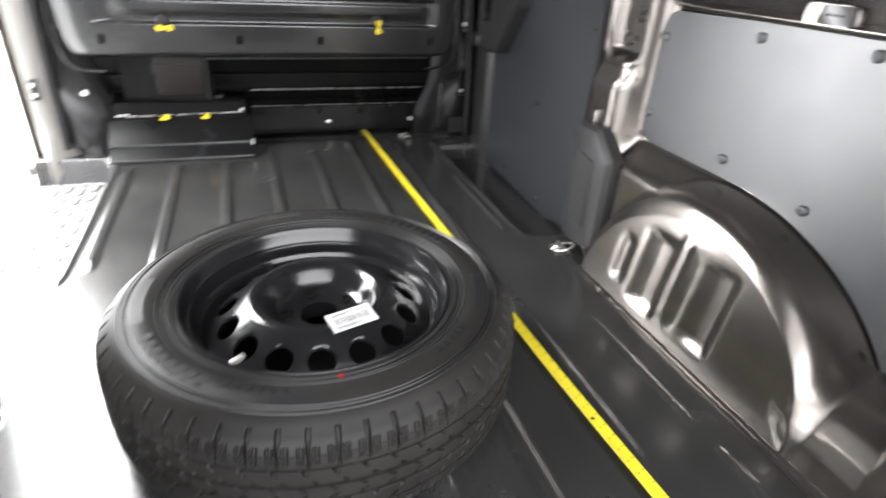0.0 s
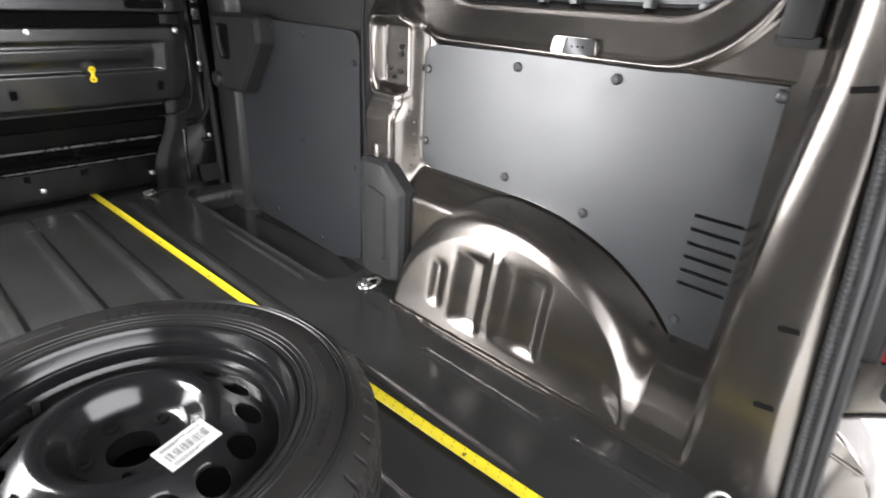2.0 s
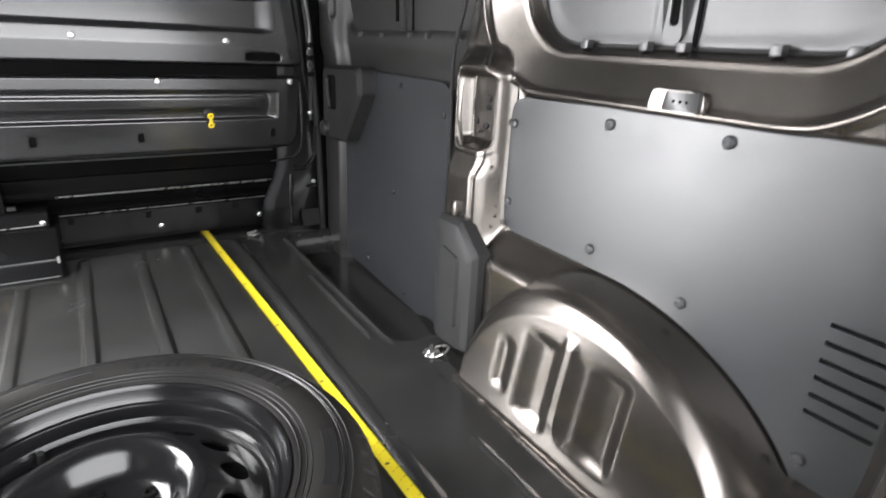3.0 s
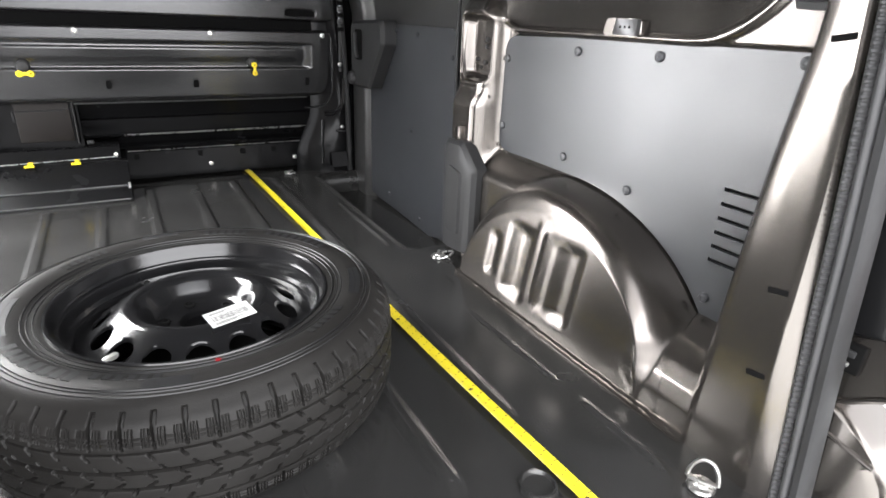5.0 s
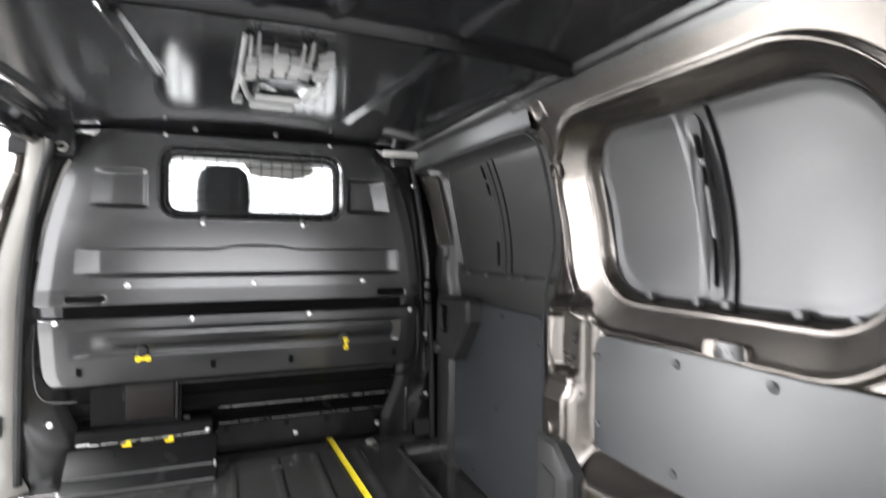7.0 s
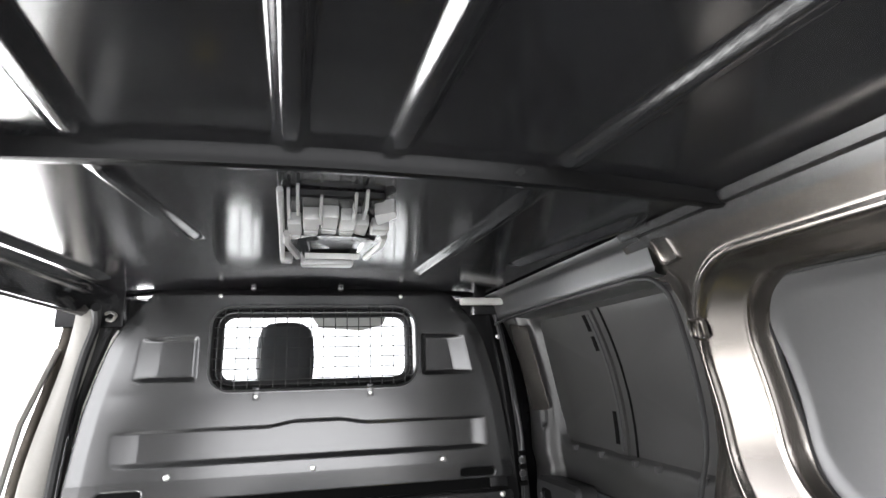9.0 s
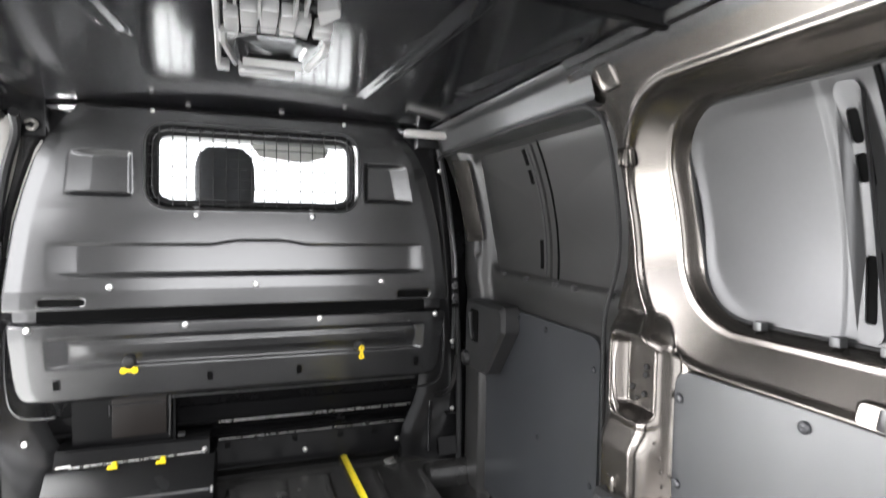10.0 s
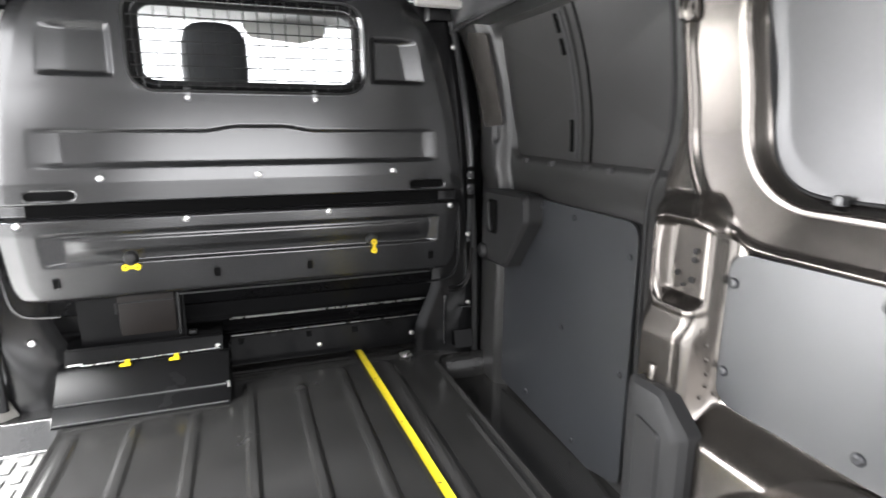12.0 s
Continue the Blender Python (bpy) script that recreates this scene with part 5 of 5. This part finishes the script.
loops = [[(x - w, 2.070, z), (x - w * 0.7, 2.060, z), (x + w * 0.7, 2.056, z), (x + w, 2.066, z)] for (z, x), w in zip(strip_path, (0.004, 0.014, 0.015, 0.014, 0.012, 0.004))]
tagged(part("pillar_strip", loft(loops, closed=False), POSTM, None, "", 50), "light painted strip between seal and bulkhead edge", "strip")
hook = tagged(part("roof_hook", tube(glide([(-0.672, 2.03, 1.205), (-0.656, 2.02, 1.210), (-0.640, 2.02, 1.200), (-0.650, 2.02, 1.184), (-0.668, 2.03, 1.188)]), 0.005, 6), POSTM), "small pale hook at the top of the pillar", "hook")
# dark edge of the open door hanging outside
path = [(-0.80, 2.04, 1.10), (-0.87, 2.02, 0.88), (-0.905, 1.99, 0.6), (-0.915, 1.97, 0.35), (-0.92, 1.955, 0.15), (-0.905, 1.95, 0.02), (-0.895, 1.95, -0.03)]
tagged(part("door_edge_trim", tube(path, 0.022, 8, flat=0.6), POSTM), "grey edge trim of the front door", "trim")
# tread plates on the step
step = thing("step_tread", (-0.7, 1.6, -0.09), "pale plastic tread plate with bars on the side step", "step")
part("tread_plate", block((-0.86, 1.125, -0.100), (-0.645, 1.965, -0.0865), 0.004), STEPM, step)
for i in range(5):
    for j in range(7):
        x, y = -0.668 - i * 0.042, 1.90 - j * 0.085 + (i % 2) * 0.03
        part("tread_bar", block((x - 0.012, y - 0.028, -0.089), (x + 0.012, y + 0.028, -0.081), 0.002), STEPM, step)

# ---------------------------------------------------------------- rear corner outside
tail = thing("tail_lamp", (0.74, -0.05, 0.28), "red tail lamp with dark inner housing at the rear corner", "tail lamp")


def slab(outline, x, depth, edge=0.006):
    """A panel in the y-z plane with a rounded front edge."""
    cy = sum(p[0] for p in outline) / len(outline)
    cz = sum(p[1] for p in outline) / len(outline)
    loops = []
    for d, g in ((depth, 0.0), (edge, 0.0), (edge * 0.3, edge * 0.3), (0.0, edge)):
        loops.append([(x + d, p[0] + (g if p[0] < cy else -g), p[1] + (g if p[1] < cz else -g)) for p in outline])
    return loft(loops, cap=(True, True))


bm = slab(rounded([(0.03, 0.262), (-0.070, 0.282), (-0.067, 0.43), (-0.066, 0.52), (-0.055, 0.612), (0.05, 0.612)], 0.004), 0.714, 0.06)
part("housing", bm, HATCHP, tail, "dark grey plastic housing", 30)
part("edge_strip", tube([(0.716, -0.071, 0.284), (0.716, -0.0685, 0.43), (0.716, -0.067, 0.52), (0.716, -0.056, 0.612)], 0.0022, 6), PLASTIC, tail)
bm = slab([(-0.072, 0.290), (-0.083, 0.289), (-0.091, 0.36), (-0.084, 0.43), (-0.083, 0.46), (-0.090, 0.50), (-0.080, 0.54), (-0.078, 0.60), (-0.066, 0.66), (-0.050, 0.664), (-0.060, 0.612), (-0.070, 0.52), (-0.072, 0.43)], 0.716, 0.07, 0.003)
part("lens", bm, REDLENS, tail, "red lens", 30)
bm = slab(rounded([(0.06, 0.614), (-0.054, 0.614), (-0.048, 0.655), (-0.030, 0.672), (0.06, 0.690)], 0.012), 0.712, 0.06, 0.012)
part("top_cap", bm, PAINT, tail, "painted cap", 40)
low = [(0.0, 0.152), (-0.03, 0.160), (-0.05, 0.168), (-0.075, 0.187), (-0.10, 0.203), (-0.13, 0.213), (-0.158, 0.216), (-0.178, 0.208), (-0.195, 0.188), (-0.21, 0.155), (-0.225, 0.105), (-0.24, 0.03)]
bm = slab(low + [(-0.34, 0.03), (-0.34, 0.372), (-0.139, 0.362), (-0.094, 0.352), (-0.090, 0.320), (-0.083, 0.290), (0.0, 0.264)], 0.714, 0.05, 0.004)
corner = tagged(part("body_corner", bm, PAINT, None, "", 30), "bronze grey rear door corner below the tail lamp", "body corner")
bm = tube([(0.713, y - 0.004, z + 0.007) for y, z in low], 0.005, 8)
part("lip", bm, PAINT, corner)
bm = tube([(0.713, y, z) for y, z in ((-0.085, 0.294), (-0.10, 0.300), (-0.14, 0.302), (-0.20, 0.306), (-0.34, 0.312))], 0.004, 8)
part("fold", bm, PAINT, corner)
bm = slab(rounded([(-0.088, 0.228), (-0.123, 0.238), (-0.121, 0.281), (-0.088, 0.272)], 0.018), 0.708, 0.01, 0.003)
part("plug", bm, RUBBER, corner, "dark oval rubber plug")
hinge = thing("hinge", (0.70, -0.05, 0.22), "dark rear door hinge block on the body corner", "hinge")
part("hinge_block", block((0.706, -0.055, 0.220), (0.72, -0.020, 0.266), 0.003), VOID, hinge)
part("hinge_arm", block((0.702, -0.042, 0.230), (0.708, -0.018, 0.237), 0.002), BOLT, hinge)
part("hinge_arm", block((0.702, -0.046, 0.246), (0.708, -0.032, 0.257), 0.002), PLASTIC, hinge)
bm = slab([(-0.02, 0.165), (-0.047, 0.155), (-0.072, 0.140), (-0.093, 0.122), (-0.114, 0.098), (-0.13, 0.075), (-0.146, 0.035), (-0.157, -0.01), (-0.163, -0.10), (-0.165, -0.30), (-0.02, -0.30)], 0.712, 0.10, 0.016)
bumper = tagged(part("bumper_corner", bm, PAINT, None, "", 40), "bronze grey bumper corner below the pillar", "bumper")
part("fold", tube([(0.711, -0.045, 0.112), (0.711, -0.112, 0.096)], 0.004, 8), PAINT, bumper)

# ---------------------------------------------------------------- cab behind the bulkhead
bm = block((-0.88, 2.30, -0.30), (0.90, 3.7, -0.26))
tagged(part("cab_floor", bm, PLASTIC), "dark cab floor", "floor", kind="structure")
bm = block((-0.90, 2.30, -0.30), (-0.87, 3.7, 0.62))
block((0.87, 2.30, -0.30), (0.90, 3.7, 0.62), 0, bm)
block((-0.9, 3.66, -0.3), (0.9, 3.7, 0.45), 0, bm)
tagged(part("cab_wall", bm, PLASTIC), "dark cab side and dashboard wall", "wall", kind="structure")
bm = block((-0.78, 2.2, 1.275), (0.80, 2.85, 1.30), 0.01)
tagged(part("cab_ceiling", bm, LINING), "grey cloth cab roof lining", "ceiling", kind="structure")


bm = loft([[(x, y, z) for x, z in rounded([(0.0, 1.215), (0.20, 1.198), (0.30, 1.225), (0.32, 1.272), (-0.04, 1.272)], 0.014)] for y in (2.78, 2.80)], cap=(True, True))
visor = tagged(part("sun_visor", bm, LIGHTTRIM), "grey sun visor folded down in the cab", "sun visor")
part("visor_arm", tube([(-0.03, 2.79, 1.276), (-0.01, 2.79, 1.25)], 0.006, 8), LINING, visor)


def cab_seat(x):
    t = thing("cab_seat", (x, 2.55, -0.26), "dark cloth front seat seen through the window", "seat", "front seats in the cab")
    part("cushion", block((x - 0.25, 2.5, 0.05), (x + 0.25, 3.0, 0.22), 0.05), SEAT, t)
    part("pedestal", block((x - 0.2, 2.5, -0.26), (x + 0.2, 2.95, 0.06), 0.02), PLASTIC, t)
    bm = loft([[(x + u * w, yy, z) for u, yy in ((-1, 2.42), (-0.8, 2.36), (0.8, 2.36), (1, 2.42), (1, 2.5), (0.8, 2.54), (-0.8, 2.54), (-1, 2.5))] for z, w in ((0.2, 0.23), (0.5, 0.24), (0.80, 0.21), (0.94, 0.14))], cap=(True, True))
    part("backrest", bm, SEAT, t)
    rows = ((0.93, 0.090, 0.035), (0.95, 0.104, 0.048), (1.05, 0.112, 0.055), (1.14, 0.108, 0.054), (1.18, 0.094, 0.048), (1.20, 0.068, 0.036), (1.207, 0.035, 0.018))
    bm = loft([[(x + w * math.copysign(abs(math.cos(a)) ** 0.6, math.cos(a)), 2.415 + d * math.copysign(abs(math.sin(a)) ** 0.6, math.sin(a)), z) for a in [i * math.tau / 20 for i in range(20)]] for z, w, d in rows], cap=(True, True))
    part("headrest", bm, SEAT, t, "", 60)
    for d in (-0.06, 0.06):
        part("headrest_post", tube([(x + d, 2.43, 0.80), (x + d, 2.43, 0.9)], 0.008, 8), BOLT, t)


cab_seat(-0.135)
cab_seat(0.56)
